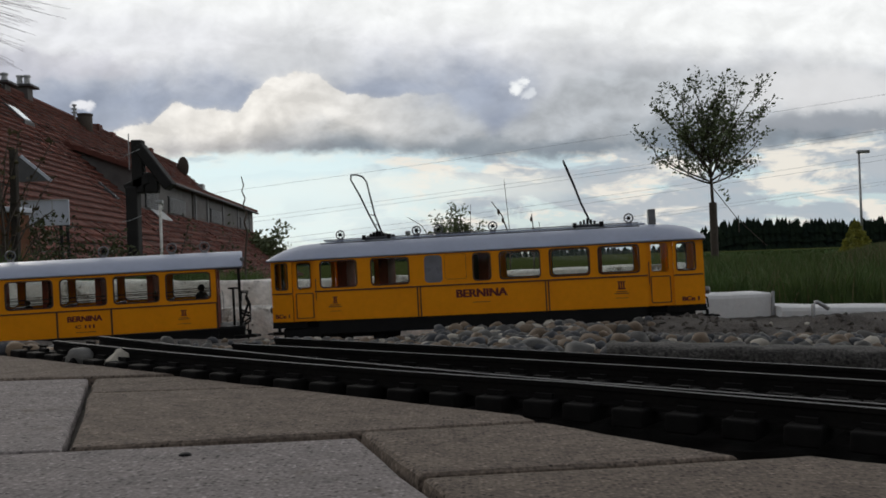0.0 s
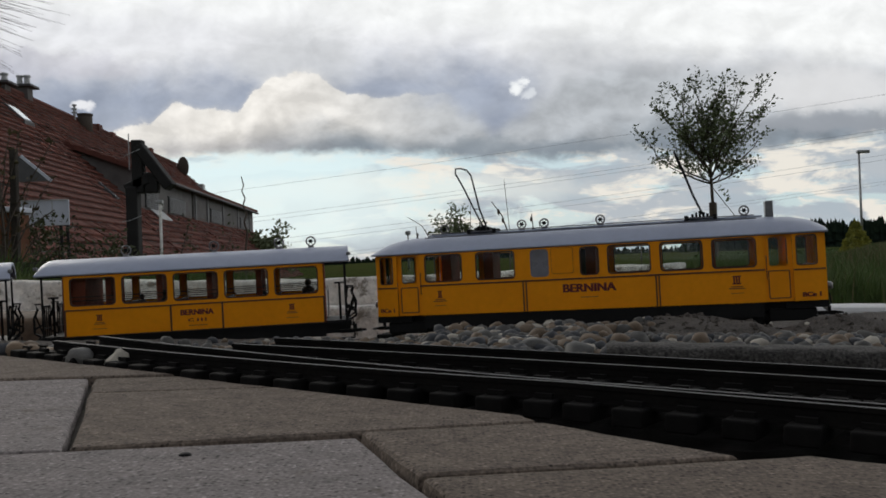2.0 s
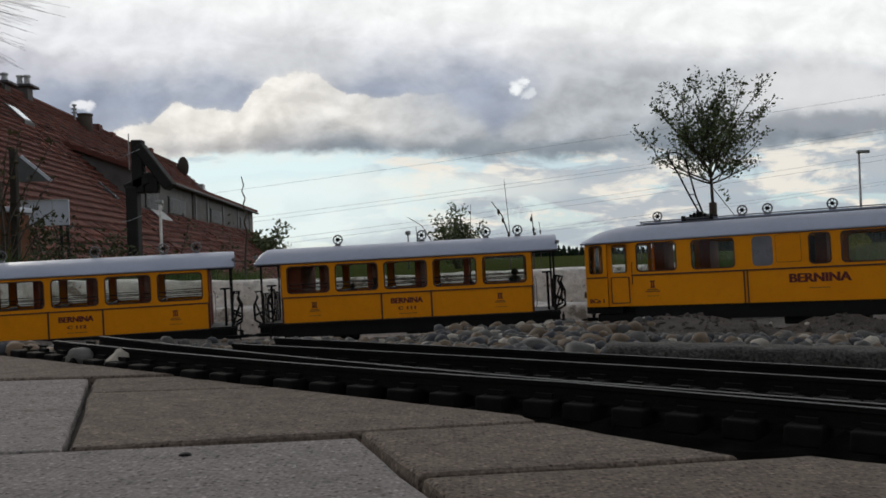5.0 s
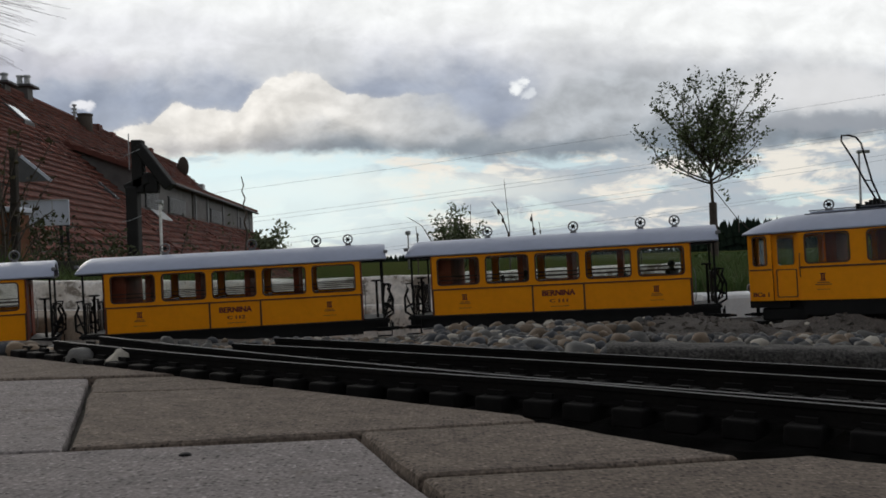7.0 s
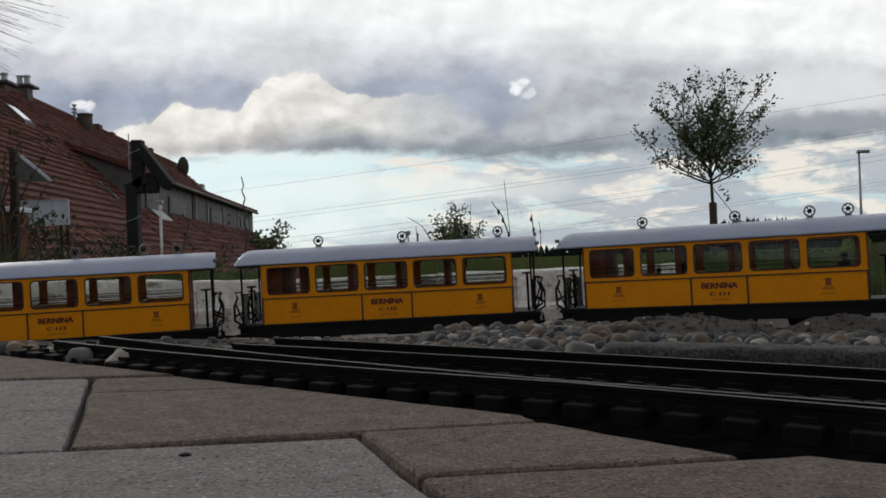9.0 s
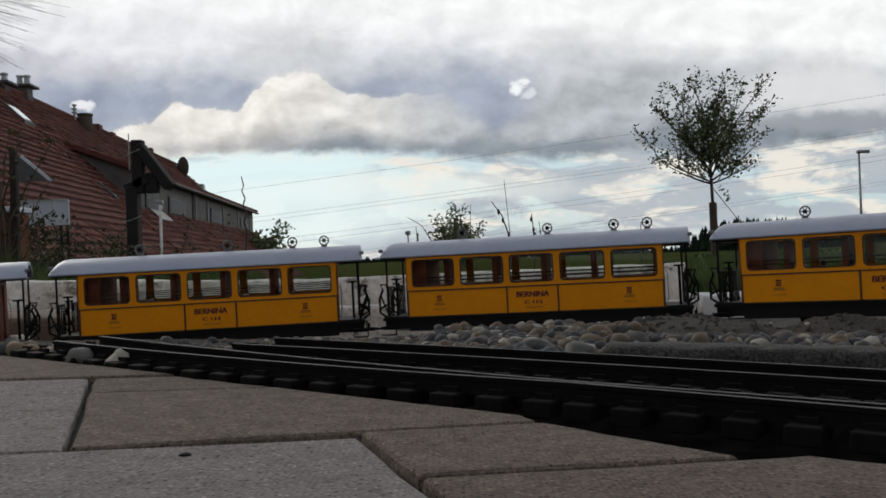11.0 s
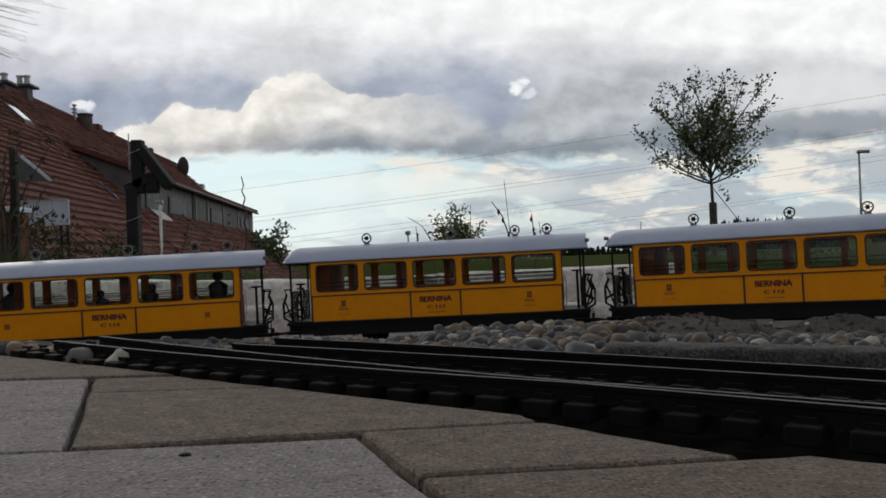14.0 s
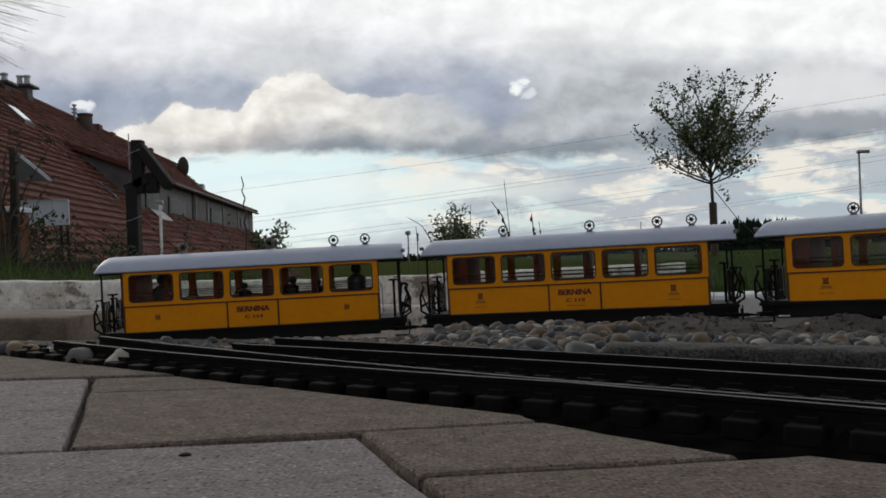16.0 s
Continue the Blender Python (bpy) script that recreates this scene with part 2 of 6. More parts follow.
HOUSE = material("grey_render", (0.165, 0.158, 0.156), 0.9, spread=0.1, scale=2, bump=0.3)
SHUTTER = material("grey_metal_blind", (0.20, 0.20, 0.21), 0.6, 0.1, spread=0.1, scale=6, bump=0.0)
DARKGLASS = material("dark_window_glass", (0.02, 0.024, 0.03), 0.12, spread=0.1, bump=0.0)
ZINC = material("zinc_sheet", (0.10, 0.10, 0.105), 0.6, 0.2, spread=0.2, scale=3, bump=0.1)
DARKWOOD = material("black_stained_timber", (0.012, 0.011, 0.011), 0.8, spread=0.3, scale=12, bump=0.5)
OLDWOOD = material("grey_brown_old_plank", (0.050, 0.041, 0.034), 0.9, spread=0.35, scale=14, bump=0.6, second=(0.028, 0.025, 0.020))
ORANGEWOOD = material("orange_brown_timber", (0.19, 0.065, 0.024), 0.75, spread=0.25, scale=10, bump=0.4, second=(0.12, 0.042, 0.018))
SHEET = material("pale_blue_grey_sheet", (0.66, 0.70, 0.80), 0.5, spread=0.06, scale=5, bump=0.0)
GALV = material("galvanised_post", (0.42, 0.43, 0.44), 0.45, 0.5, spread=0.15, scale=10, bump=0.05)
CABLE = material("cable_dark", (0.34, 0.37, 0.41), 0.6, spread=0.05, bump=0.0)
CONE = material("golden_conifer", (0.33, 0.31, 0.045), 0.8, spread=0.4, scale=8, bump=0.0, second=(0.19, 0.21, 0.04))



def speckle(m, scale, spread, size=0.5):
    """Single grains, each lighter or darker than the ground they lie in."""
    nt = m.node_tree
    N, L = nt.nodes.new, nt.links.new
    bsdf = nt.nodes["Principled BSDF"]
    old = bsdf.inputs["Base Color"].links[0].from_socket
    tc, vo, sep, amt, edge, mul, add, sc = N("ShaderNodeTexCoord"), N("ShaderNodeTexVoronoi"), N("ShaderNodeSeparateColor"), N("ShaderNodeMapRange"), N("ShaderNodeMapRange"), N("ShaderNodeMath"), N("ShaderNodeMath"), N("ShaderNodeVectorMath")
    vo.inputs["Scale"].default_value = scale
    L(tc.outputs["Object"], vo.inputs["Vector"])
    L(vo.outputs["Color"], sep.inputs[0])
    amt.inputs[3].default_value, amt.inputs[4].default_value = -spread, spread
    L(sep.outputs[0], amt.inputs[0])
    edge.inputs[1].default_value, edge.inputs[2].default_value = size, size * 0.5
    L(vo.outputs["Distance"], edge.inputs[0])
    mul.operation, add.operation, sc.operation = "MULTIPLY", "ADD", "SCALE"
    L(amt.outputs[0], mul.inputs[0])
    L(edge.outputs[0], mul.inputs[1])
    L(mul.outputs[0], add.inputs[0])
    add.inputs[1].default_value = 1.0
    L(old, sc.inputs[0])
    L(add.outputs[0], sc.inputs["Scale"])
    L(sc.outputs[0], bsdf.inputs["Base Color"])


def stain(m, scale, lo, hi, dark):
    """Blotches of grime and flaked coat with edges of their own."""
    nt = m.node_tree
    N, L = nt.nodes.new, nt.links.new
    bsdf = nt.nodes["Principled BSDF"]
    old = bsdf.inputs["Base Color"].links[0].from_socket
    tc, n, r, mx = N("ShaderNodeTexCoord"), N("ShaderNodeTexNoise"), N("ShaderNodeMapRange"), N("ShaderNodeMix")
    n.inputs["Scale"].default_value, n.inputs["Detail"].default_value, n.inputs["Roughness"].default_value = scale, 8, 0.68
    L(tc.outputs["Object"], n.inputs["Vector"])
    r.inputs[1].default_value, r.inputs[2].default_value = lo, hi
    L(n.outputs["Fac"], r.inputs[0])
    mx.data_type = "RGBA"
    L(r.outputs[0], mx.inputs[0])
    L(old, mx.inputs[6])
    mx.inputs[7].default_value = (*dark, 1)
    L(mx.outputs[2], bsdf.inputs["Base Color"])


for m_ in (PAVER_TAN, PAVER_GREY):
    speckle(m_, 560, 0.75)
    stain(m_, 38, 0.60, 0.72, (0.13, 0.105, 0.085))
speckle(KERB, 260, 0.8)
speckle(GRIT, 300, 0.7)
stain(PLASTER, 17, 0.56, 0.62, (0.24, 0.21, 0.175))
stain(PLASTER, 60, 0.60, 0.66, (0.20, 0.175, 0.145))
stain(SLAB, 14, 0.52, 0.66, (0.10, 0.08, 0.062))
stain(WHITEWALL, 16, 0.62, 0.70, (0.42, 0.41, 0.39))
stain(HOUSE, 1.2, 0.50, 0.70, (0.11, 0.105, 0.10))

# ---- builders ----
def link(name, bm, mat, smooth=False):
    me = bpy.data.meshes.new(name)
    bmesh.ops.recalc_face_normals(bm, faces=bm.faces)
    bm.to_mesh(me)
    bm.free()
    for m in (mat if isinstance(mat, (list, tuple)) else [mat]):
        me.materials.append(m)
    if smooth:
        for p in me.polygons:
            p.use_smooth = True
    return new(name, me)


def part(name, bm, mat, parent, label="", smooth=False, at=None):
    ob = link(name, bm, mat, smooth)
    ob.parent = parent
    if at is not None:
        ob.matrix_basis = at
    return tagged(ob, label)


def share(name, ob, parent, at):
    o = new(name, ob.data)
    o.parent, o.matrix_basis = parent, at
    return o


def thing(name, m, label, category, group="", kind=""):
    ob = new(name)
    ob.empty_display_size = 0.05
    ob.matrix_basis = m
    return tagged(ob, label, category, group, kind)


def box(bm, x0, x1, y0, y1, z0, z1, bevel=0.0):
    r = bmesh.ops.create_cube(bm, size=1, matrix=Matrix.LocRotScale(((x0 + x1) / 2, (y0 + y1) / 2, (z0 + z1) / 2), None, (x1 - x0, y1 - y0, z1 - z0)))
    if bevel:
        es = list({e for v in r["verts"] for e in v.link_edges})
        bmesh.ops.bevel(bm, geom=es, offset=bevel, segments=2, affect="EDGES", profile=0.5)
    return bm


def boxed(*a, bevel=0.0):
    return box(bmesh.new(), *a, bevel=bevel)


def tube(bm, pts, r, sides=8, r_end=None, cap=True):
    pts = [Vector(p) for p in pts]
    rings = []
    up = Vector((0.0123, 0.031, 1))
    for i, p in enumerate(pts):
        d = (pts[min(i + 1, len(pts) - 1)] - pts[max(i - 1, 0)]).normalized()
        u = up if abs(d.dot(up.normalized())) < 0.95 else Vector((1, 0.1, 0))
        s = d.cross(u).normalized()
        w = s.cross(d)
        k = i / max(1, len(pts) - 1)
        rad = r if r_end is None else r + (r_end - r) * k
        rings.append([bm.verts.new(p + rad * (math.cos(2 * math.pi * j / sides) * s + math.sin(2 * math.pi * j / sides) * w)) for j in range(sides)])
    for a, b in zip(rings, rings[1:]):
        for j in range(sides):
            bm.faces.new((a[j], a[(j + 1) % sides], b[(j + 1) % sides], b[j]))
    if cap:
        bm.faces.new(rings[0][::-1])
        bm.faces.new(rings[-1])
    return bm


def tubed(pts, r, sides=8, r_end=None):
    return tube(bmesh.new(), pts, r, sides, r_end)


def disc(bm, m, r, depth, sides=20):
    bmesh.ops.create_cone(bm, cap_ends=True, segments=sides, radius1=r, radius2=r, depth=depth, matrix=m)
    return bm


def torus(bm, m, R_, r, n=20, k=6):
    rings = []
    for i in range(n):
        a = 2 * math.pi * i / n
        c = Vector((math.cos(a), math.sin(a), 0))
        rings.append([bm.verts.new(m @ (c * (R_ + r * math.cos(2 * math.pi * j / k)) + Vector((0, 0, r * math.sin(2 * math.pi * j / k))))) for j in range(k)])
    for i in range(n):
        a, b = rings[i], rings[(i + 1) % n]
        for j in range(k):
            bm.faces.new((a[j], b[j], b[(j + 1) % k], a[(j + 1) % k]))
    return bm


def round_rect(x0, x1, z0, z1, r, n=4):
    pts = []
    for cx, cz, a0 in ((x1 - r, z1 - r, 0), (x0 + r, z1 - r, 90), (x0 + r, z0 + r, 180), (x1 - r, z0 + r, 270)):
        for i in range(n + 1):
            a = radians(a0 + 90 * i / n)
            pts.append((cx + r * math.cos(a), cz + r * math.sin(a)))
    return pts


def plate(outline, holes, y0, y1):
    """A wall in the xz plane between y0 and y1, with openings through it."""
    bm = bmesh.new()
    edges = []
    for loop in [outline] + holes:
        vs = [bm.verts.new((x, y0, z)) for x, z in loop]
        edges += [bm.edges.new((vs[i], vs[(i + 1) % len(vs)])) for i in range(len(vs))]
    bmesh.ops.triangle_fill(bm, use_beauty=True, use_dissolve=False, edges=edges)
    r = bmesh.ops.extrude_face_region(bm, geom=bm.faces[:])
    bmesh.ops.translate(bm, verts=[v for v in r["geom"] if isinstance(v, bmesh.types.BMVert)], vec=(0, y1 - y0, 0))
    return bm


def ring(outer, inner, y0, y1):
    bm = bmesh.new()
    n = len(outer)
    q = [[bm.verts.new((x, y, z)) for x, z in loop] for loop, y in ((outer, y0), (inner, y0), (inner, y1), (outer, y1))]
    for a, b in zip(q, q[1:] + q[:1]):
        for i in range(n):
            bm.faces.new((a[i], a[(i + 1) % n], b[(i + 1) % n], b[i]))
    return bm


def lettering(name, text, size, mat, parent, at, width=None):
    cu = bpy.data.curves.new(name, "FONT")
    cu.body, cu.size, cu.align_x, cu.align_y, cu.extrude = text, size, "CENTER", "CENTER", 0.0002
    cu.offset = size * 0.020
    tmp = bpy.data.objects.new(name, cu)
    scene.collection.objects.link(tmp)
    me = bpy.data.meshes.new_from_object(tmp.evaluated_get(bpy.context.evaluated_depsgraph_get()))
    bpy.data.objects.remove(tmp)
    me.materials.clear()
    me.materials.append(mat)
    # heavy strokes: each letter is laid down three times, a little apart
    bm = bmesh.new()
    for k, dx in enumerate((-0.035, 0.0, 0.035)):
        n = len(bm.verts)
        bm.from_mesh(me)
        bm.verts.ensure_lookup_table()
        bmesh.ops.translate(bm, verts=bm.verts[n:], vec=(dx * size, 0, 0.00003 * k))
    bm.to_mesh(me)
    bm.free()
    if width:
        xs = [v.co.x for v in me.vertices]
        k = width / (max(xs) - min(xs))
        for v in me.vertices:
            v.co.x *= k
    ob = new(name, me)
    ob.parent, ob.matrix_basis = parent, at
    return ob


# ---- the ground and what is built on it ----
def smoothstep(a, b, x):
    k = min(1, max(0, (x - a) / (b - a)))
    return k * k * (3 - 2 * k)


SLOPE = math.tan(radians(2.0))


def ground_z(x, y):
    """World height of the one ground sheet."""
    site = -0.035
    site += (-0.055 + 0.055 * max(-1.5, min(1.0, x))) * smoothstep(1.08, 1.28, y) * (1 - smoothstep(1.7, 2.0, y))
    site -= 0.012 * (1 - smoothstep(1.7, 2.0, y))
    z = site - SLOPE * x * (1 - smoothstep(2.0, 9.0, y))
    z += -0.10 * smoothstep(2.2, 7.0, y) - 0.25 * smoothstep(8, 60, y)
    z += 0.10 * smoothstep(2.3, 5.5, y) * smoothstep(0.8, 2.6, x) * (1 - smoothstep(8, 14, y))
    z -= 3.2 * smoothstep(1.0, 5.5, -x - 0.10 * y) * smoothstep(5.0, 12.0, y)
    z += 0.012 * noise.noise(Vector((x * 3, y * 3, 0.3))) * smoothstep(2.0, 3.0, y)
    return z


def ground():
    def axis(lo, hi, step, far, n):
        a = list(np.arange(lo, hi + step / 2, step))
        grow = np.geomspace(step, far, n)
        return [lo - g for g in grow[::-1]] + a + [hi + g for g in grow]
    xs = axis(-2.4, 2.4, 0.12, 2500, 26)
    ys = [-2500, -600, -120, -30, -8, -2] + list(np.arange(-0.6, 2.6, 0.08)) + [2.6 + g for g in np.geomspace(0.12, 3800, 46)]
    bm = bmesh.new()
    grid = [[bm.verts.new((x, y, ground_z(x, y))) for x in xs] for y in ys]
    for r0, r1 in zip(grid, grid[1:]):
        for i in range(len(xs) - 1):
            bm.faces.new((r0[i], r0[i + 1], r1[i + 1], r1[i]))
    ob = link("ground", bm, EARTH, True)
    tagged(ob, "green meadow ground running out to the hills", "ground", kind="structure")


ground()


def in_site(ob):
    ob.matrix_basis = SITE @ ob.matrix_basis
    return ob


# edge along which the pavers meet the sidings
EDGE_A, EDGE_B = Vector((-0.285, 0.593)), Vector((0.0310, 0.3685))


def paving():
    root = thing("pavement", SITE.copy(), "worn tan and grey concrete pavers beside the siding", "pavement", kind="structure")
    bm = bmesh.new()
    n = (EDGE_B - EDGE_A).normalized()
    nn = Vector((-n.y, n.x))
    a, b = EDGE_A - n * 0.15 - nn * 0.030, EDGE_B + n * 0.36 - nn * 0.034
    for z0, z1 in ((-0.06, -0.0050),):
        vs = [bm.verts.new((p.x, p.y, z)) for z in (z0, z1) for p in (a, b, b - nn * 0.9, a - nn * 0.9)]
        bm.faces.new(vs[3::-1]), bm.faces.new(vs[4:])
        for i in range(4):
            bm.faces.new((vs[i], vs[(i + 1) % 4], vs[4 + (i + 1) % 4], vs[4 + i]))
    part("joint_bed", bm, JOINT, root, "dark sand between the pavers")
    track_side = {4: (Vector((0.040, 0.3440)), Vector((0.0890, 0.2900))), 5: (Vector((0.1107, 0.2896)), Vector((0.1343, 0.2765)))}
    e1 = Vector((math.cos(radians(13.5)), math.sin(radians(13.5))))
    e2 = Vector((math.cos(radians(108.8)), math.sin(radians(108.8))))
    o = Vector((-0.1235, 0.298))
    g = 0.0011
    cells = [(0.0, 0.172, 0.004, 0.139, 0), (0.0, 0.172, 0.1384, 0.196, 0), (-0.205, 0.0, 0.0, 0.0695, 1), (-0.205, 0.0, 0.0691, 0.196, 1), (-0.41, -0.205, 0.0, 0.196, 0), (0.172, 0.38, 0.004, 0.196, 4),
             (-0.10, 0.0970, -0.2, 0.0, 1), (-0.30, -0.10, -0.2, 0.0, 0), (0.0975, 0.30, -0.064, -0.0005, 4), (0.0975, 0.30, -0.2, -0.0655, 5),
             (-0.33, -0.12, 0.196, 0.30, 0), (-0.12, 0.09, 0.196, 0.30, 0), (-0.33, -0.02, 0.30, 0.40, 0),
             (0.30, 0.5, -0.2, -0.1, 1), (0.30, 0.5, -0.1, 0.0, 0)]
    for row in range(1, 4):
        for k in range(-2, 4):
            cells.append((k * 0.2 - 0.1 * (row % 2), k * 0.2 + 0.2 - 0.1 * (row % 2), -0.2 - 0.2 * row, -0.2 * row, (row + k) % 2))
    rnd = random.Random(4)
    low, high = {0: (0.0, 0.0125), 5: (0.0135, 0.0135)}, {8: (0.0065, 0.0170)}
    for index, (a0, a1, b0, b1, kind) in enumerate(cells):
        (la, lb), (ha, hb) = low.get(index, (0, 0)), high.get(index, (0, 0))
        ea, eb = track_side.get(kind, (EDGE_A, EDGE_B))
        nn = Vector((-(eb - ea).y, (eb - ea).x)).normalized()
        kind = 0 if kind > 1 else kind
        poly = [o + e1 * a + e2 * b for a, b in ((a0 + g, b0 + g + la), (a1 - g, b0 + g + lb), (a1 - g, b1 - g + hb), (a0 + g, b1 - g + ha))]
        fine = []
        for i in range(4):
            p, q = poly[i], poly[(i + 1) % 4]
            fine += [p.lerp(q, k / 7) for k in range(7)]
        out = []
        for i, p in enumerate(fine):
            q = fine[(i + 1) % len(fine)]
            dp, dq = (p - ea).dot(nn), (q - ea).dot(nn)
            if dp <= 0:
                out.append(p)
            if dp * dq < 0:
                out.append(p.lerp(q, dp / (dp - dq)))
        if len(out) < 3:
            continue
        # split the cut side so that it can be ragged
        ragged = []
        for i, p in enumerate(out):
            q = out[(i + 1) % len(out)]
            ragged.append(p)
            if (q - p).length > 0.05:
                ragged += [p.lerp(q, k / 8) for k in range(1, 8)]
        c = sum(ragged, Vector((0, 0))) / len(ragged)
        bm = bmesh.new()
        rise = rnd.uniform(-0.001, 0.001)
        loops = []
        for inset, z in ((0.0, -0.05), (0.0, -0.004), (0.0004, -0.0010), (0.0015, -0.0002), (0.004, 0.0)):
            lp = []
            for p in ragged:
                w = 0.0010 * noise.noise(Vector((p.x * 38, p.y * 38, 2.0))) + 0.0011 * noise.noise(Vector((p.x * 130, p.y * 130, 7.0)))
                d = (c - p).normalized()
                k = p + d * (inset * (1 + 1.4 * max(0, noise.noise(Vector((p.x * 55, p.y * 55, 5))))) + w)
                lp.append(bm.verts.new((k.x, k.y, z + rise)))
            loops.append(lp)
        m = len(ragged)
        for u, v in zip(loops, loops[1:]):
            for i in range(m):
                bm.faces.new((u[i], u[(i + 1) % m], v[(i + 1) % m], v[i]))
        bm.faces.new(loops[-1])
        bm.faces.new(loops[0][::-1])
        bmesh.ops.triangulate(bm, faces=[f for f in bm.faces if len(f.verts) > 4])
        part("paver", bm, (PAVER_TAN, PAVER_GREY)[kind], root)
    bm = bmesh.new()
    bmesh.ops.create_uvsphere(bm, u_segments=8, v_segments=5, radius=0.0022, matrix=Matrix.Translation((-0.082, 0.2895, 0.0)) @ Matrix.Diagonal((1, 1, 0.35, 1)))
    in_site(tagged(link("pebble_chip", bm, BLACK, True), "small dark stone chip lying on a paver", "stone"))


paving()

RAIL_PROFILE = [(-0.0033, 0), (0.0033, 0), (0.0033, 0.0012), (0.0008, 0.0022), (0.0008, 0.0058), (0.0017, 0.0064), (0.0017, 0.0083), (-0.0017, 0.0083), (-0.0017, 0.0064), (-0.0008, 0.0058), (-0.0008, 0.0022), (-0.0033, 0.0012)]


def rail_mesh(pts):
    """A rail swept along plan points (x, y, z of its foot)."""
    bm = bmesh.new()
    pts = [Vector(p) for p in pts]
    rings = []
    for i, p in enumerate(pts):
        d = (pts[min(i + 1, len(pts) - 1)] - pts[max(i - 1, 0)])
        s = Vector((-d.y, d.x, 0)).normalized()
        rings.append([bm.verts.new(p + s * a + Vector((0, 0, b))) for a, b in RAIL_PROFILE])
    n = len(RAIL_PROFILE)
    for a, b in zip(rings, rings[1:]):
        for j in range(n):
            f = bm.faces.new((a[j], a[(j + 1) % n], b[(j + 1) % n], b[j]))
            f.material_index = 1 if j == 6 else 0
    bm.faces.new(rings[0]), bm.faces.new(rings[-1][::-1])
    return bm


def bow(a, b, sag, n=24):
    """Plan points from a to b, bowed sideways by sag."""
    a, b = Vector(a), Vector(b)
    d = b - a
    s = Vector((-d.y, d.x)).normalized()
    return [a.lerp(b, k / n) + s * sag * 4 * (k / n) * (1 - k / n) for k in range(n + 1)]


def tie_mesh(length, seats=(-0.0225, 0.0225)):
    bm = bmesh.new()
    box(bm, -0.0065, 0.0065, -length / 2, length / 2, -0.0075, 0.0, bevel=0.001)
    for y in seats:
        for s in (-1, 1):
            box(bm, -0.004, 0.004, y + s * 0.0052 - 0.0014, y + s * 0.0052 + 0.0014, 0.0, 0.0022)
    return bm


def siding(label, rails, line, length, seats=(-0.0225, 0.0225)):
    root = thing("siding_track", SITE.copy(), label, "railway track", "garden railway sidings", "structure")
    for pts in rails:
        part("rail", rail_mesh([(p.x, p.y, 0.0012) for p in pts]), (RAIL, RAILTOP), root, "tarnished metal rail with a bare head")
    proto, run, last = None, 0.0, None
    for p, q in zip(line, line[1:]):
        d = q - p
        run += d.length
        if proto is None or run >= 0.0222:
            run = 0.0 if proto is None else run - 0.0222
            q = q - d.normalized() * run
            at = pose(q.x, q.y, 0.0026, 0, 0, math.degrees(math.atan2(d.y, d.x)))
            if proto is None:
                proto = part("tie", tie_mesh(length, seats), TIE, root, at=at)
            else:
                share("tie", proto, root, at)


# near siding: its two rails run together at a switch and stay close beyond it
T3 = bow((-0.2522, 0.5907), (0.0525, 0.3913), -0.010, 24) + bow((0.062, 0.3850), (0.300, 0.2230), 0.0, 10)
T2 = bow((-0.2357, 0.6257), (0.0300, 0.4125), -0.006, 24) + bow((0.055, 0.3950), (0.315, 0.2300), 0.003, 10)


def beside(pts, off, lead):
    """Fine plan points at the distance off from a rail, begun a little before it."""
    a = pts[0] - (pts[1] - pts[0]).normalized() * lead
    pts = [a] + pts
    out = []
    for p, q in zip(pts, pts[1:]):
        d = q - p
        s = Vector((-d.y, d.x)).normalized() * off
        k = max(1, int(d.length / 0.004))
        out += [p.lerp(q, i / k) + s for i in range(k)]
    return out


siding("dark curved siding track with closely set ties", [T3, T2], beside(T3, 0.0265, 0.03), 0.081, (-0.0265, 0.0185))
U1 = bow((-0.1316, 0.5708), (0.335, 0.300), 0.010)
U0 = bow((-0.1126, 0.6121), (0.357, 0.341), 0.010)
siding("second dark siding track ending in the gravel", [U1, U0], beside(U1, 0.0225, 0.03), 0.074)


# ---- the running line of the train ----
RISE, DROP = 0.05242, -0.0578


def lay_line():
    """The running line in plan: its bend tightens slowly along the way."""
    ss = np.arange(-2.6, 2.6001, 0.005)
    k = np.clip(ss, -1.0, 0.8)
    bend = -0.65157 - 0.20808 * k
    mid = len(ss) // 2
    head = np.concatenate([[0], np.cumsum((bend[1:] + bend[:-1]) / 2 * 0.005)])
    head = head - head[mid] - 0.10148
    xs = np.concatenate([[0], np.cumsum((np.cos(head[1:]) + np.cos(head[:-1])) / 2 * 0.005)])
    ys = np.concatenate([[0], np.cumsum((np.sin(head[1:]) + np.sin(head[:-1])) / 2 * 0.005)])
    return ss, xs - xs[mid], ys - ys[mid] + 1.37144, head


LINE = lay_line()


def line_point(s, off=0.0):
    """Rail-top point of the running line at the way s, off metres to its far side."""
    x, y, h = (float(np.interp(s, LINE[0], LINE[i])) for i in (1, 2, 3))
    return Vector((x - off * math.sin(h), y + off * math.cos(h), DROP + RISE * s))


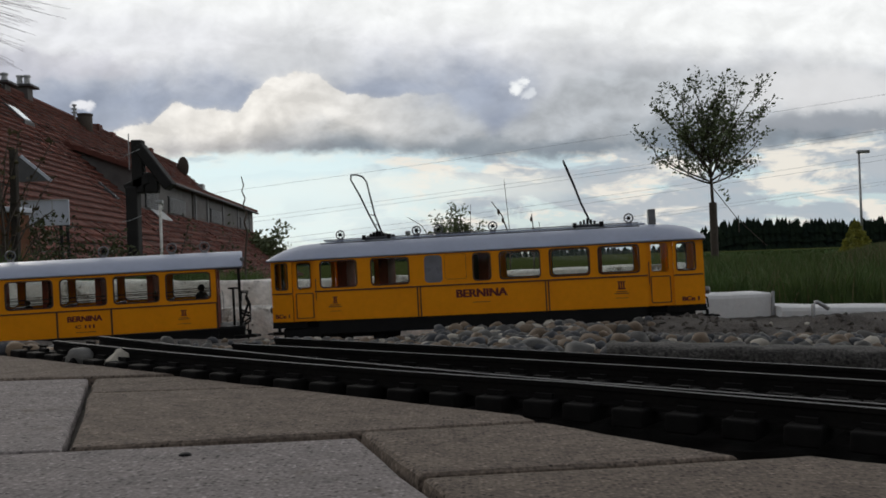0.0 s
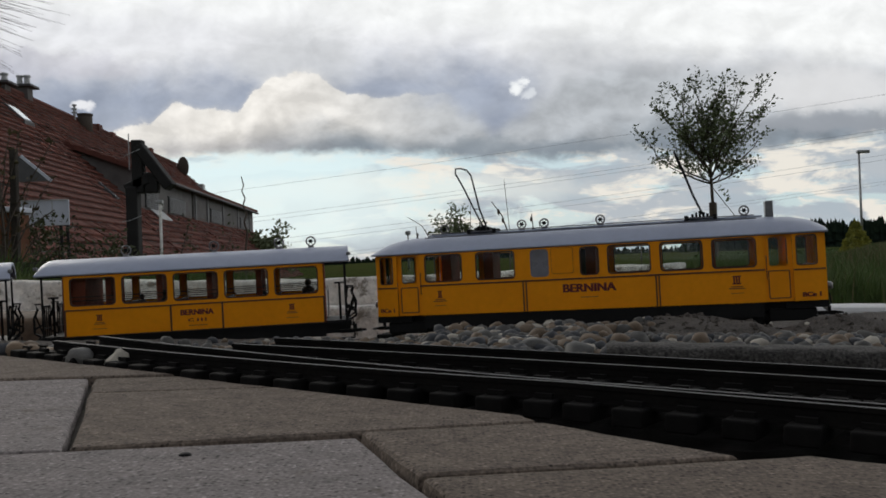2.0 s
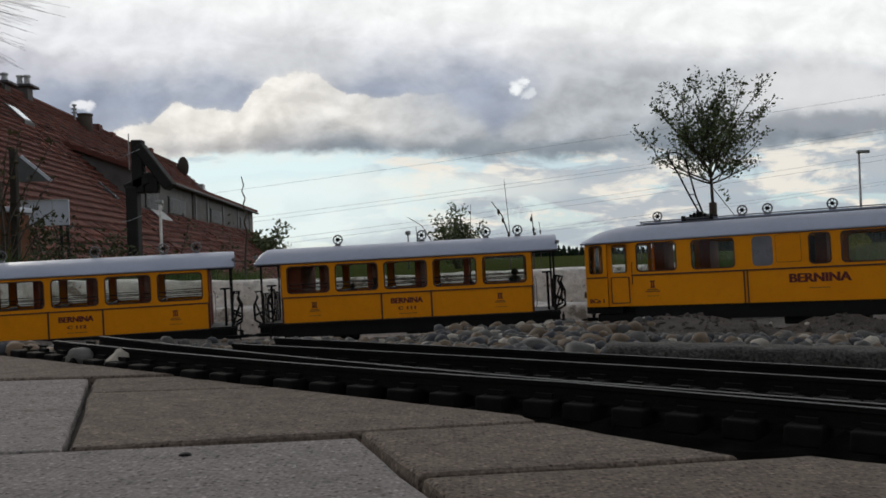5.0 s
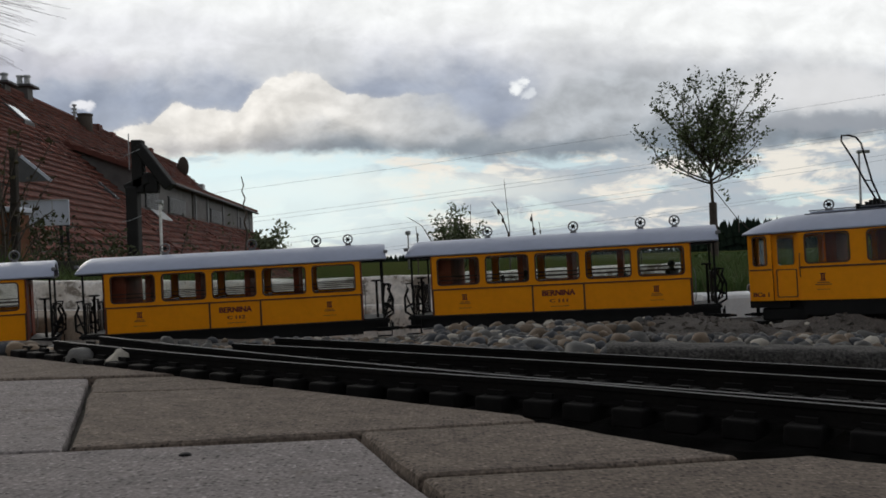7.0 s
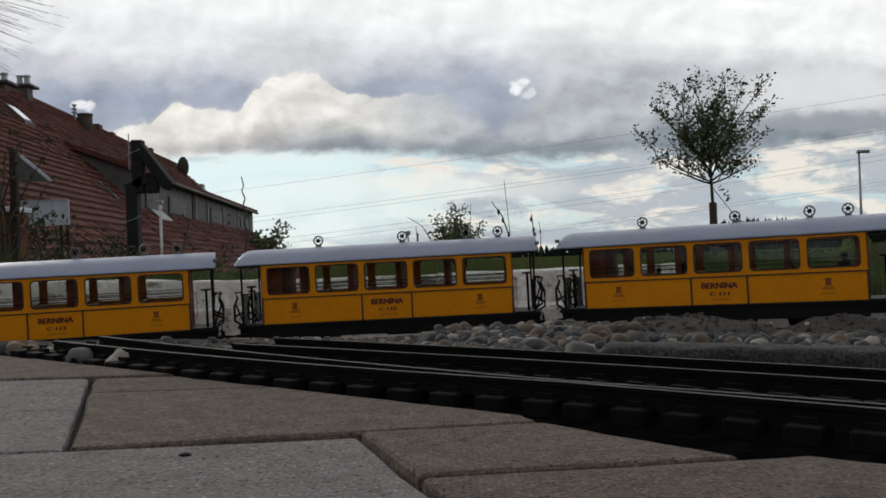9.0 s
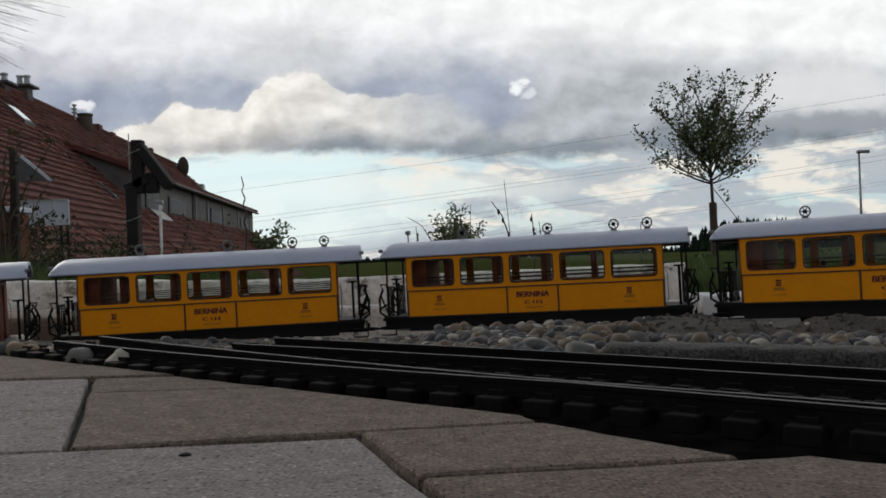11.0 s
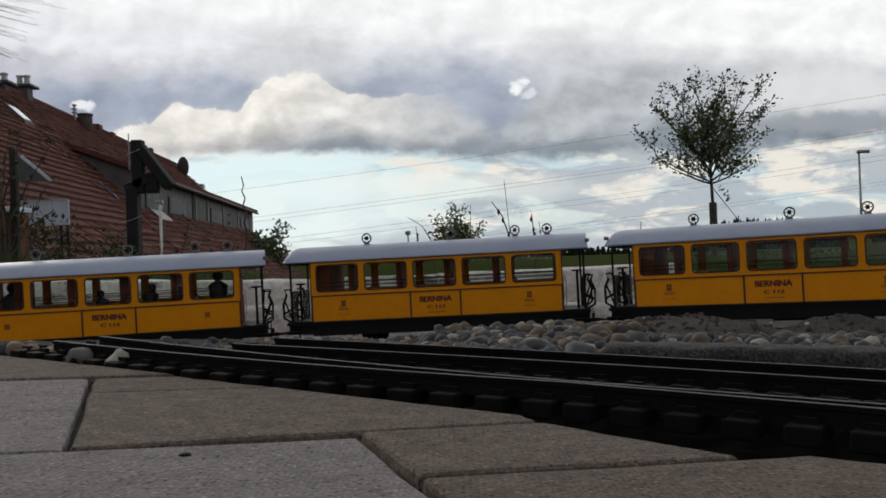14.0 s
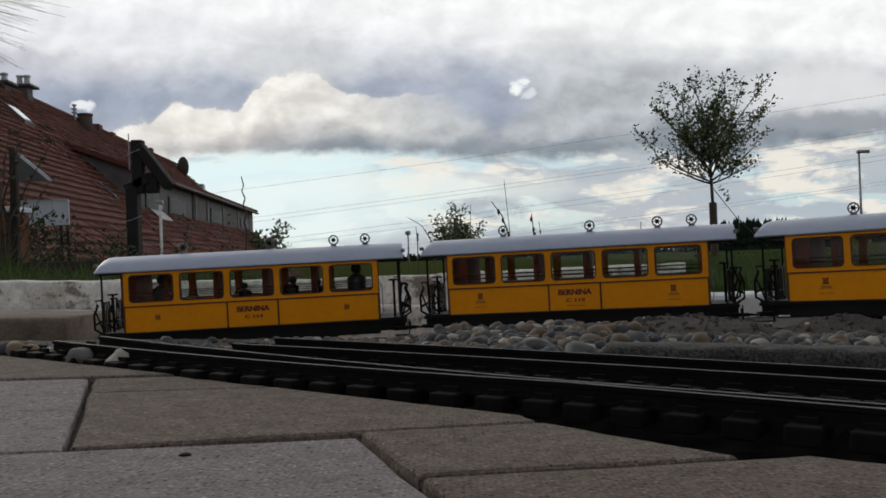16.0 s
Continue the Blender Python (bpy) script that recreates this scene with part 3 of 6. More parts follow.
def running_line():
    root = thing("running_track", SITE.copy(), "dark railway track on which the yellow train runs", "railway track", "", "structure")
    ss = [-2.4 + 0.04 * i for i in range(118)]
    for off in (-0.0225, 0.0225):
        part("rail", rail_mesh([line_point(s, off) - Vector((0, 0, 0.0083)) for s in ss]), (RAIL, RAILTOP), root, "tarnished metal rail with a bare head")
    proto = None
    for i in range(188):
        s = -2.35 + i * 0.0245
        p, q = line_point(s), line_point(s + 0.01)
        at = Matrix.Translation(p - Vector((0, 0, 0.0083))) @ (q - p).to_track_quat("X", "Z").to_matrix().to_4x4()
        if proto is None:
            proto = part("tie", tie_mesh(0.08), TIE, root, at=at)
        else:
            share("tie", proto, root, at)


running_line()


# ---- the train ----
def side_wall(parent, xs, zb, zt, holes, y, label=""):
    """One long yellow side with openings; y is its outer face."""
    inner = y + (0.0022 if y < 0 else -0.0022)
    part("side_wall", plate([(xs[0], zb), (xs[1], zb), (xs[1], zt), (xs[0], zt)], [round_rect(*h, 0.0055) for h in holes], y, inner), YELLOW, parent, label)


def window(parent, h, y, bars=True):
    s = 1 if y < 0 else -1
    x0, x1, z0, z1 = h
    w = part("window", ring(round_rect(x0 - 0.0006, x1 + 0.0006, z0 - 0.0006, z1 + 0.0006, 0.0058), round_rect(x0 + 0.0012, x1 - 0.0012, z0 + 0.0012, z1 - 0.0012, 0.0045), y - s * 0.0006, y + s * 0.0016), TRIM, parent, "thin dark window frame")
    pane = part("pane", plate(round_rect(x0 + 0.0008, x1 - 0.0008, z0 + 0.0008, z1 - 0.0008, 0.0048), [], y + s * 0.0010, y + s * 0.0014), GLASS, w, "clear pane")
    pane.visible_shadow = False
    if bars:
        for dz in (0.0070, 0.0125):
            part("window_bar", tubed([(x0, y + s * 0.003, z0 + dz), (x1, y + s * 0.003, z0 + dz)], 0.0007, 5), BRASS, w, "thin dark window bar")


def arch(x0, x1, half, z0, rise, drop_ends, ends, n=14, thick=0.0022, right=1.0):
    """A roof arched across, whose ends droop over the length ends."""
    bm = bmesh.new()
    xs = [x0, x0 + ends * 0.08, x0 + ends * 0.25, x0 + ends * 0.55, x0 + ends, (x0 + x1) / 2, x1 - ends, x1 - ends * 0.55, x1 - ends * 0.25, x1 - ends * 0.08, x1]
    ks = [1, 0.72, 0.38, 0.10, 0, 0, 0, 0.10 * right, 0.38 * right, 0.72 * right, right]
    rings = []
    for x, k in zip(xs, ks):
        top, low = [], []
        for i in range(n + 1):
            a = math.pi * i / n
            y = -math.cos(a) * half
            z = z0 + (1 - abs(math.cos(a)) ** 2.5) * rise * (1 - drop_ends * k)
            top.append(bm.verts.new((x, y, z)))
        for i in range(n, -1, -1):
            a = math.pi * i / n
            low.append(bm.verts.new((x, -math.cos(a) * (half - thick), z0 - thick + (1 - abs(math.cos(a)) ** 2.5) * (rise - thick) * (1 - drop_ends * k) * 0.97)))
        rings.append(top + low)
    m = len(rings[0])
    for a, b in zip(rings, rings[1:]):
        for j in range(m):
            bm.faces.new((a[j], a[(j + 1) % m], b[(j + 1) % m], b[j]))
    for r in (rings[0], rings[-1]):
        for i in range(n):
            bm.faces.new((r[i], r[i + 1], r[m - 2 - i], r[m - 1 - i]))
    return bm


def ventilator(parent, x, z, r=0.0068):
    face = Matrix.Translation((x, 0, z + r + 0.004)) @ Matrix.Rotation(radians(90), 4, "X")
    v = part("roof_ventilator", torus(bmesh.new(), face, r, 0.0011, 20, 6), STEEL, parent, "round grey roof ventilator on a short foot", True)
    bm = bmesh.new()
    disc(bm, face, r * 0.42, 0.005, 16)
    for a in range(3):
        box_m = face @ Matrix.Rotation(radians(60 * a), 4, "Z")
        bmesh.ops.create_cube(bm, size=1, matrix=box_m @ Matrix.Diagonal((2 * r, 0.0008, 0.0012, 1)))
    part("hub", bm, BLACK, v)
    part("foot", boxed(x - 0.0045, x + 0.0045, -0.004, 0.004, z - 0.004, z + 0.0035, bevel=0.001), STEEL, v)


WHEEL_R = 0.0155


def wheelset(parent, x):
    ax = new("wheelset")
    ax.parent = parent
    ax.matrix_basis = pose(x, 0, WHEEL_R)
    lie = Matrix.Rotation(radians(90), 4, "X")
    part("axle", disc(bmesh.new(), lie, 0.002, 0.05, 10), BLACK, ax)
    for y in (-0.0225, 0.0225):
        bm = bmesh.new()
        disc(bm, Matrix.Translation((0, y, 0)) @ lie, WHEEL_R, 0.005, 24)
        disc(bm, Matrix.Translation((0, y * 0.87, 0)) @ lie, WHEEL_R + 0.0022, 0.0014, 24)
        for a in range(4):
            bmesh.ops.create_cube(bm, size=1, matrix=Matrix.Translation((0, y * 1.08, 0)) @ lie @ Matrix.Rotation(radians(45 * a), 4, "Z") @ Matrix.Diagonal((0.026, 0.003, 0.003, 1)))
        part("wheel", bm, BLACK, ax, "black spoked metal wheel")
    return ax


def coupler(parent, x, s):
    c = part("coupler", boxed(min(x, x + s * 0.024), max(x, x + s * 0.024), -0.004, 0.004, 0.017, 0.022), BLACK, parent, "black hook-and-loop coupler")
    part("loop", tubed([(x + s * 0.022, -0.009, 0.0195), (x + s * 0.030, -0.009, 0.0195), (x + s * 0.030, 0.009, 0.0195), (x + s * 0.022, 0.009, 0.0195)], 0.0014, 6), BLACK, c)
    part("hook", boxed(x + s * 0.015 - 0.002, x + s * 0.015 + 0.002, -0.002, 0.002, 0.022, 0.029), BLACK, c)


def dashes(parent, x, z, w, rows, y, tall=0.0013):
    """Small writing too fine to read: plain bars."""
    for i, k in enumerate(rows):
        part("small_print", boxed(x - w * k / 2, x + w * k / 2, y - 0.0003, y + 0.0001, z - i * tall * 1.9, z - i * tall * 1.9 + tall), PRINT, parent)


def class_mark(parent, x, z, y, strokes, h=0.0085):
    step = h * 0.32
    w = step * (strokes - 1)
    for i in range(strokes):
        cx = x - w / 2 + i * step
        part("class_numeral", boxed(cx - h * 0.10, cx + h * 0.10, y - 0.0003, y + 0.0001, z - h / 2, z + h / 2), LETTER, parent)
    for dz in (-h / 2, h / 2):
        part("class_numeral", boxed(x - w / 2 - h * 0.24, x + w / 2 + h * 0.24, y - 0.0003, y + 0.0001, z + dz - h * 0.08, z + dz + h * 0.08), LETTER, parent)


def bench(parent, x, half):
    b = part("bench", boxed(x - 0.010, x + 0.010, -half, half, 0.040, 0.062, bevel=0.001), SEAT, parent, "dark brown bench seat")
    part("backrest", boxed(x - 0.0016, x + 0.0016, -half, half, 0.055, 0.083, bevel=0.0008), SEAT, b)
    return b


def upright(text_at):
    return text_at @ Matrix.Rotation(radians(90), 4, "X")


def coach(number, last=False):
    c = thing("passenger_coach", Matrix.Identity(4), "yellow two-axle model coach, grey roof, open end platforms" + (", figurines inside" if last else ""), "model coach", "coaches of the model train")
    L2, W = 0.1826, 0.058
    zb, belt, zt = 0.038, 0.0755, 0.1275
    holes = [(-0.0310 + k * 0.0715, 0.0310 + k * 0.0715, 0.0815, 0.1205) for k in range(-2, 3)]
    for y in (-W, W):
        side_wall(c, (-L2, L2), zb, zt, holes, y, "yellow enamelled side with five windows")
        s = 1 if y < 0 else -1
        for h in holes:
            window(c, h, y)
        part("belt_rail", boxed(-L2, L2, min(y, y - s * 0.0012), max(y, y - s * 0.0012), belt - 0.0009, belt + 0.0009), TRIM, c, "dark belt line")
        for x in (-0.0363, 0.0363, -L2 + 0.0008, L2 - 0.0008):
            part("panel_strip", boxed(x - 0.0011, x + 0.0011, min(y, y - s * 0.0010), max(y, y - s * 0.0010), zb, belt - 0.0009), TRIM, c)
        part("sill_line", boxed(-L2, L2, min(y, y - s * 0.0008), max(y, y - s * 0.0008), zb, zb + 0.0008), TRIM, c)
        part("eave_line", boxed(-L2, L2, min(y, y - s * 0.0010), max(y, y - s * 0.0010), zt - 0.0012, zt), TRIM, c)
    y = -W - 0.0002
    lettering("lettering", "BERNINA", 0.0112, LETTER, c, pose(0, y, 0.0635, 90), 0.047)
    lettering("lettering", "C " + number, 0.0062, LETTER, c, pose(0.001, y, 0.0525, 90), 0.026)
    if not last:
        dashes(c, 0.001, 0.0445, 0.026, (1.0,), y, 0.0009)
    for x in (-0.135, 0.135):
        if last:
            for k in (-1, 0, 1):
                part("class_numeral", boxed(x + k * 0.0026 - 0.0007, x + k * 0.0026 + 0.0007, y - 0.0003, y + 0.0001, 0.055, 0.0625), LETTER, c)
        else:
            class_mark(c, x, 0.0635, y, 3, 0.0072)
            dashes(c, x, 0.0560, 0.0155, (0.8, 1.0), y, 0.0011)
            dashes(c, x, 0.0475, 0.018, (1.0,), y, 0.0007)
    for x in (-L2, L2):
        s = 1 if x > 0 else -1
        bm = bmesh.new()
        for y0, y1, z0, z1 in ((-W, -0.016, zb, zt), (0.016, W, zb, zt), (-0.016, 0.016, 0.116, zt)):
            box(bm, x - 0.0011, x + 0.0011, y0, y1, z0, z1)
        part("end_wall", bm, INSIDE, c, "brown end wall with a door opening")
    part("floor", boxed(-0.221, 0.221, -W + 0.001, W - 0.001, 0.0335, 0.0375), BLACK, c, "black floor and end platforms")
    part("roof", arch(-0.2212, 0.2205, 0.0625, 0.1265, 0.0225, 0.42, 0.015, right=0.04), ROOF, c, "smooth silver-grey arched roof", True)
    for x in (-0.107, 0.021, 0.1177, 0.1654):
        ventilator(c, x, 0.1475)
    for x in (-0.1155, -0.0435, 0.028, 0.0995):
        part("partition", boxed(x - 0.0165, x - 0.0085, -0.030, W - 0.003, 0.0375, 0.122), INSIDE, c, "reddish brown partition")
        bench(c, x + 0.014, W - 0.006)
    part("partition", boxed(-0.179, -0.1680 if last else -0.1560, -0.044, W - 0.003, 0.0375, 0.122), INSIDE, c, "reddish brown closet wall")
    bm = boxed(-L2 + 0.002, L2 - 0.002, -0.040, 0.040, 0.0225, 0.0335)
    f = part("underframe", bm, BLACK, c, "black underframe")
    for x in (-0.10, 0.10):
        for yy in (-0.036, 0.036):
            part("axle_box", boxed(x - 0.008, x + 0.008, yy - 0.004, yy + 0.004, 0.010, 0.030, bevel=0.0015), BLACK, f)
            part("leaf_spring", boxed(x - 0.022, x + 0.022, yy - 0.0035, yy + 0.0035, 0.028, 0.0325, bevel=0.001), BLACK, f)
    # step boards drawn deep and black to stand for the shadow beneath the coach
    for yy in (-0.050, 0.050):
        part("step_board", boxed(-L2, L2, yy - 0.004, yy + 0.004, 0.0170, 0.0335), BLACK, f)
    part("brake_tank", disc(bmesh.new(), Matrix.Translation((0.02, -0.03, 0.022)) @ Matrix.Rotation(radians(90), 4, "Y"), 0.009, 0.05, 14), BLACK, f)
    for s in (-1, 1):
        x = s * 0.214
        p = part("platform", boxed(min(s * L2, s * 0.220), max(s * L2, s * 0.220), -W + 0.004, W - 0.004, 0.0375, 0.0392), BLACK, c, "open end platform")
        for yy in (-0.051, 0.051):
            part("roof_post", tubed([(x, yy, 0.028), (x, yy, 0.128)], 0.0016, 6), BLACK, p)
            part("handrail", tubed([(s * (L2 + 0.003), yy * 1.10, 0.044), (s * (L2 + 0.005), yy * 1.14, 0.05), (s * (L2 + 0.005), yy * 1.14, 0.083), (s * (L2 + 0.003), yy * 1.10, 0.089)], 0.0006, 5), STEEL, p)
            for k, zz in enumerate((0.012, 0.024)):
                part("footstep", boxed(x - 0.011, x + 0.011, yy - 0.006, yy + 0.006, zz, zz + 0.0016), BLACK, p)
            part("step_hanger", boxed(x + 0.0095, x + 0.0112, yy - 0.002, yy + 0.002, 0.012, 0.036), BLACK, p)
        # end railing: two panels and a bowed gate
        for yy0, yy1 in ((-0.051, -0.017), (0.017, 0.051)):
            for zz in (0.052, 0.083):
                part("rail_bar", tubed([(x, yy0, zz), (x, yy1, zz)], 0.0012, 5), BLACK, p)
            for k in range(5):
                yk = yy0 + (yy1 - yy0) * k / 4
                part("baluster", tubed([(x, yk, 0.037), (x, yk, 0.083)], 0.0010, 5), BLACK, p)
        for yy in (-0.044, 0.030):
            bm = tubed([(x + s * 0.001, yy, 0.037), (x + s * 0.014, yy, 0.045), (x + s * 0.0145, yy, 0.066), (x + s * 0.009, yy, 0.079), (x + s * 0.012, yy, 0.0865), (x + s * 0.003, yy, 0.087), (x + s * 0.001, yy, 0.072)], 0.0019, 6)
            tube(bm, [(x + s * 0.001, yy, 0.058), (x + s * 0.013, yy, 0.052)], 0.0017, 5)
            tube(bm, [(x + s * 0.001, yy, 0.040), (x + s * 0.013, yy, 0.072)], 0.0014, 5)
            part("railing", bm, BLACK, p, "bent black platform railing")
        part("end_beam", boxed(min(s * L2, s * 0.2195), max(s * L2, s * 0.2195), -0.050, 0.050, 0.0205, 0.0375), BLACK, p)
        part("roof_bow", boxed(min(s * L2, s * 0.2185), max(s * L2, s * 0.2185), -0.056, 0.056, 0.1225, 0.1262), BLACK, p, "dark underside of the platform roof")
        # brake column with hand wheel
        bx, by = s * 0.205, -0.030
        col = part("brake_column", tubed([(bx, by, 0.038), (bx, by, 0.094)], 0.0020, 6), BLACK, p)
        bm = torus(bmesh.new(), Matrix.Translation((bx, by, 0.094)), 0.0065, 0.0013, 16, 5)
        box(bm, bx - 0.0065, bx + 0.0065, by - 0.0005, by + 0.0005, 0.0935, 0.0945)
        part("hand_wheel", bm, BLACK, col)
        part("tail_lamp", boxed(s * 0.2205 - 0.003, s * 0.2205 + 0.003, -0.056, -0.050, 0.134, 0.139, bevel=0.001), STEEL, p)
        coupler(c, s * 0.212, s)
    sets = [wheelset(c, x) for x in (-0.10, 0.10)]
    return c, sets


def figurine(x, y, tall, lean):
    """Seated doll as one plain shape."""
    bm = bmesh.new()
    pts = [(0, 0, 0), (0, 0, tall * 0.3), (lean * 0.3, 0, tall * 0.62), (lean, 0, tall * 0.74)]
    prev = None
    for (px, py, pz), rx, ry in zip(pts, (tall * 0.20, tall * 0.21, tall * 0.24, tall * 0.08), (0.010, 0.010, 0.012, 0.0035)):
        cur = [bm.verts.new((px + rx * math.cos(2 * math.pi * j / 12), py + ry * math.sin(2 * math.pi * j / 12), pz)) for j in range(12)]
        if prev:
            for j in range(12):
                bm.faces.new((prev[j], prev[(j + 1) % 12], cur[(j + 1) % 12], cur[j]))
        else:
            bm.faces.new(cur[::-1])
        prev = cur
    bm.faces.new(prev)
    bmesh.ops.create_uvsphere(bm, u_segments=12, v_segments=8, radius=tall * 0.135, matrix=Matrix.Translation((lean, 0, tall * 0.86)))
    return bm


def railcar():
    c = thing("motor_railcar", Matrix.Identity(4), "yellow model electric railcar with grey roof and two bow collectors", "model railcar")
    L2, W = 0.306, 0.060
    zb, belt, zt = 0.0395, 0.0825, 0.1315
    z0, z1 = 0.0872, 0.1262
    cab = 0.2745
    wins = [(-0.2307, -0.1763), (-0.1556, -0.1002), (-0.0779, -0.0523), (-0.0087, 0.0166), (0.0289, 0.0857), (0.0986, 0.1536), (0.1655, 0.2209)]
    holes = [(a, b, z0, z1) for a, b in wins]
    for y in (-W, W):
        s = 1 if y < 0 else -1
        side_wall(c, (-0.239, 0.231), zb, zt, holes, y, "yellow enamelled side with windows")
        for i, h in enumerate(holes):
            if i == 2:
                part("blanked_window", plate(round_rect(h[0], h[1], h[2], h[3], 0.004), [], y + s * 0.0004, y + s * 0.0016), GREYPANE, c, "frosted grey window pane")
            else:
                window(c, h, y, False)
        pl = part("blank_panel", plate(round_rect(-0.0482, -0.0186, z0 + 0.004, z1, 0.002), [], y - s * 0.0009, y + s * 0.0002), YELLOW, c, "plain raised yellow panel")
        part("panel_edge", ring(round_rect(-0.0487, -0.0181, z0 + 0.0035, z1 + 0.0005, 0.0022), round_rect(-0.0482, -0.0186, z0 + 0.004, z1, 0.002), y - s * 0.0006, y + s * 0.0002), PRINT, pl)
        part("belt_rail", boxed(-0.239, 0.231, min(y, y - s * 0.0012), max(y, y - s * 0.0012), belt - 0.0010, belt + 0.0010), TRIM, c, "dark belt line")
        part("eave_line", boxed(-0.239, 0.231, min(y, y - s * 0.0010), max(y, y - s * 0.0010), zt - 0.0012, zt), TRIM, c)
        for x in (-0.0893, -0.0850, 0.0917, 0.0957):
            part("panel_strip", boxed(x - 0.0008, x + 0.0008, min(y, y - s * 0.0010), max(y, y - s * 0.0010), zb, belt - 0.001), TRIM, c)
        # cab ends: recessed door, tapered corner with a window
        for e in (-1, 1):
            xd0, xd1 = (-0.2735, -0.239) if e < 0 else (0.231, 0.2660)
            yi = y + s * 0.0045
            d = part("door", plate([(xd0, zb), (xd1, zb), (xd1, zt), (xd0, zt)], [round_rect(xd0 + 0.006, xd1 - 0.006, 0.0862, 0.1262, 0.004)], yi, yi + s * 0.002), YELLOW, c, "recessed yellow cab door")
            pn = part("pane", plate(round_rect(xd0 + 0.005, xd1 - 0.005, 0.0855, 0.127, 0.004), [], yi + s * 0.0008, yi + s * 0.0014), GLASS, d)
            pn.visible_shadow = False
            part("door_panel", ring(round_rect(xd0 + 0.004, xd1 - 0.004, zb + 0.004, 0.0810, 0.002), round_rect(xd0 + 0.0052, xd1 - 0.0052, zb + 0.0052, 0.0798, 0.0015), yi - s * 0.0006, yi), TRIM, d)
            part("grab_rail", tubed([((xd1 if e < 0 else xd0) + 0.002, y - s * 0.001, 0.070), ((xd1 if e < 0 else xd0) + 0.002, y - s * 0.003, 0.073), ((xd1 if e < 0 else xd0) + 0.002, y - s * 0.003, 0.098), ((xd1 if e < 0 else xd0) + 0.002, y - s * 0.001, 0.101)], 0.0006, 5), TRIM, d)
            # tapered corner wall
            xa, xb = (xd0, -L2) if e < 0 else (xd1, L2)
            n0, n1 = min(xa, xb), max(xa, xb)
            wh = (n0 + 0.005, n1 - 0.006, 0.0862, 0.1262) if e < 0 else (n0 + 0.004, n1 - 0.009, 0.0862, 0.1262)
            bm = plate([(n0, zb), (n1, zb), (n1, zt), (n0, zt)], [round_rect(*wh, 0.004)], y, y + s * 0.002)
            fr = ring(round_rect(*wh, 0.004), round_rect(wh[0] + 0.0014, wh[1] - 0.0014, wh[2] + 0.0014, wh[3] - 0.0014, 0.003), y - s * 0.0006, y + s * 0.001)
            gl = plate(round_rect(wh[0] + 0.0005, wh[1] - 0.0005, wh[2] + 0.0005, wh[3] - 0.0005, 0.0036), [], y + s * 0.0006, y + s * 0.0011)
            bl = boxed(n0, n1, min(y, y - s * 0.0012), max(y, y - s * 0.0012), 0.0800, 0.0818)
            for b_ in (bm, fr, gl, bl):
                for v in b_.verts:
                    k = abs(v.co.x - xa) / abs(xb - xa)
                    v.co.y += s * 0.0085 * k
            w = part("cab_corner", bm, YELLOW, c, "tapered yellow cab corner")
            part("window_frame", fr, TRIM, w)
            pn = part("pane", gl, GLASS, w)
            pn.visible_shadow = False
            part("belt_rail", bl, TRIM, w)
    y = -W - 0.0002
    lettering("lettering", "BERNINA", 0.0158, LETTER, c, pose(0.0015, y, 0.0690, 90), 0.073)
    dashes(c, 0.0015, 0.0560, 0.024, (1.0,), y, 0.0010)
    class_mark(c, -0.210, 0.0690, y, 2, 0.0086)
    class_mark(c, 0.195, 0.0705, y, 3, 0.0098)
    for x in (-0.210, 0.195):
        dashes(c, x, 0.0610, 0.020, (0.75, 1.0), y, 0.0013)
        dashes(c, x, 0.0525, 0.016, (1.0,), y, 0.0007)
    for x, turn in ((-0.290, 15.0), (0.288, -15.0)):
        o = lettering("lettering", "BCe 1", 0.0082, LETTER, c, pose(x, y + 0.0038, 0.0475, 90, 0, -turn if x > 0 else -turn), 0.024)
        o.matrix_basis = pose(x, y + (0.0046 if x < 0 else 0.0040), 0.0475, 90, 0, -14.5 if x < 0 else 13.0)
    for e in (-1, 1):
        x = e * L2
        hw = W - 0.0085
        bm = bmesh.new()
        for y0, y1, za, zc in ((-hw, hw, zb, 0.0862), (-hw, hw, 0.1262, zt), (-hw, -hw + 0.005, 0.0862, 0.1262), (hw - 0.005, hw, 0.0862, 0.1262), (-0.0165, -0.0125, 0.0862, 0.1262), (0.0125, 0.0165, 0.0862, 0.1262)):
            box(bm, x - 0.0012, x + 0.0012, y0, y1, za, zc)
        w = part("cab_front", bm, YELLOW, c, "yellow cab front with three windows")
        for ya, yc in ((-hw + 0.005, -0.0165), (-0.0125, 0.0125), (0.0165, hw - 0.005)):
            pn = part("pane", boxed(x - 0.0003, x + 0.0003, ya, yc, 0.0862, 0.1262), GLASS, w)
            pn.visible_shadow = False
        for yy, zz in ((-0.036, 0.0575), (0.036, 0.0575), (0.0, 0.1335)):
            lie = Matrix.Translation((x + e * 0.004, yy, zz)) @ Matrix.Rotation(radians(90), 4, "Y")
            h = part("headlight", disc(bmesh.new(), lie, 0.0052, 0.008, 16), STEEL, c, "round metal headlight", True)
            part("lens", disc(bmesh.new(), lie @ Matrix.Translation((0, 0, e * 0.0045)), 0.0042, 0.0016, 16), WHITEPLASTIC, h, "white lens")
        part("brake_hose", tubed([(x + e * 0.001, -0.028, 0.050), (x + e * 0.006, -0.029, 0.046), (x + e * 0.007, -0.030, 0.034), (x + e * 0.003, -0.031, 0.030)], 0.0013, 6), BLACK, c)
        part("end_beam", boxed(min(x - e * 0.05, x + e * 0.002), max(x - e * 0.05, x + e * 0.002), -0.050, 0.050, 0.030, zb), BLACK, c, "black end beam")
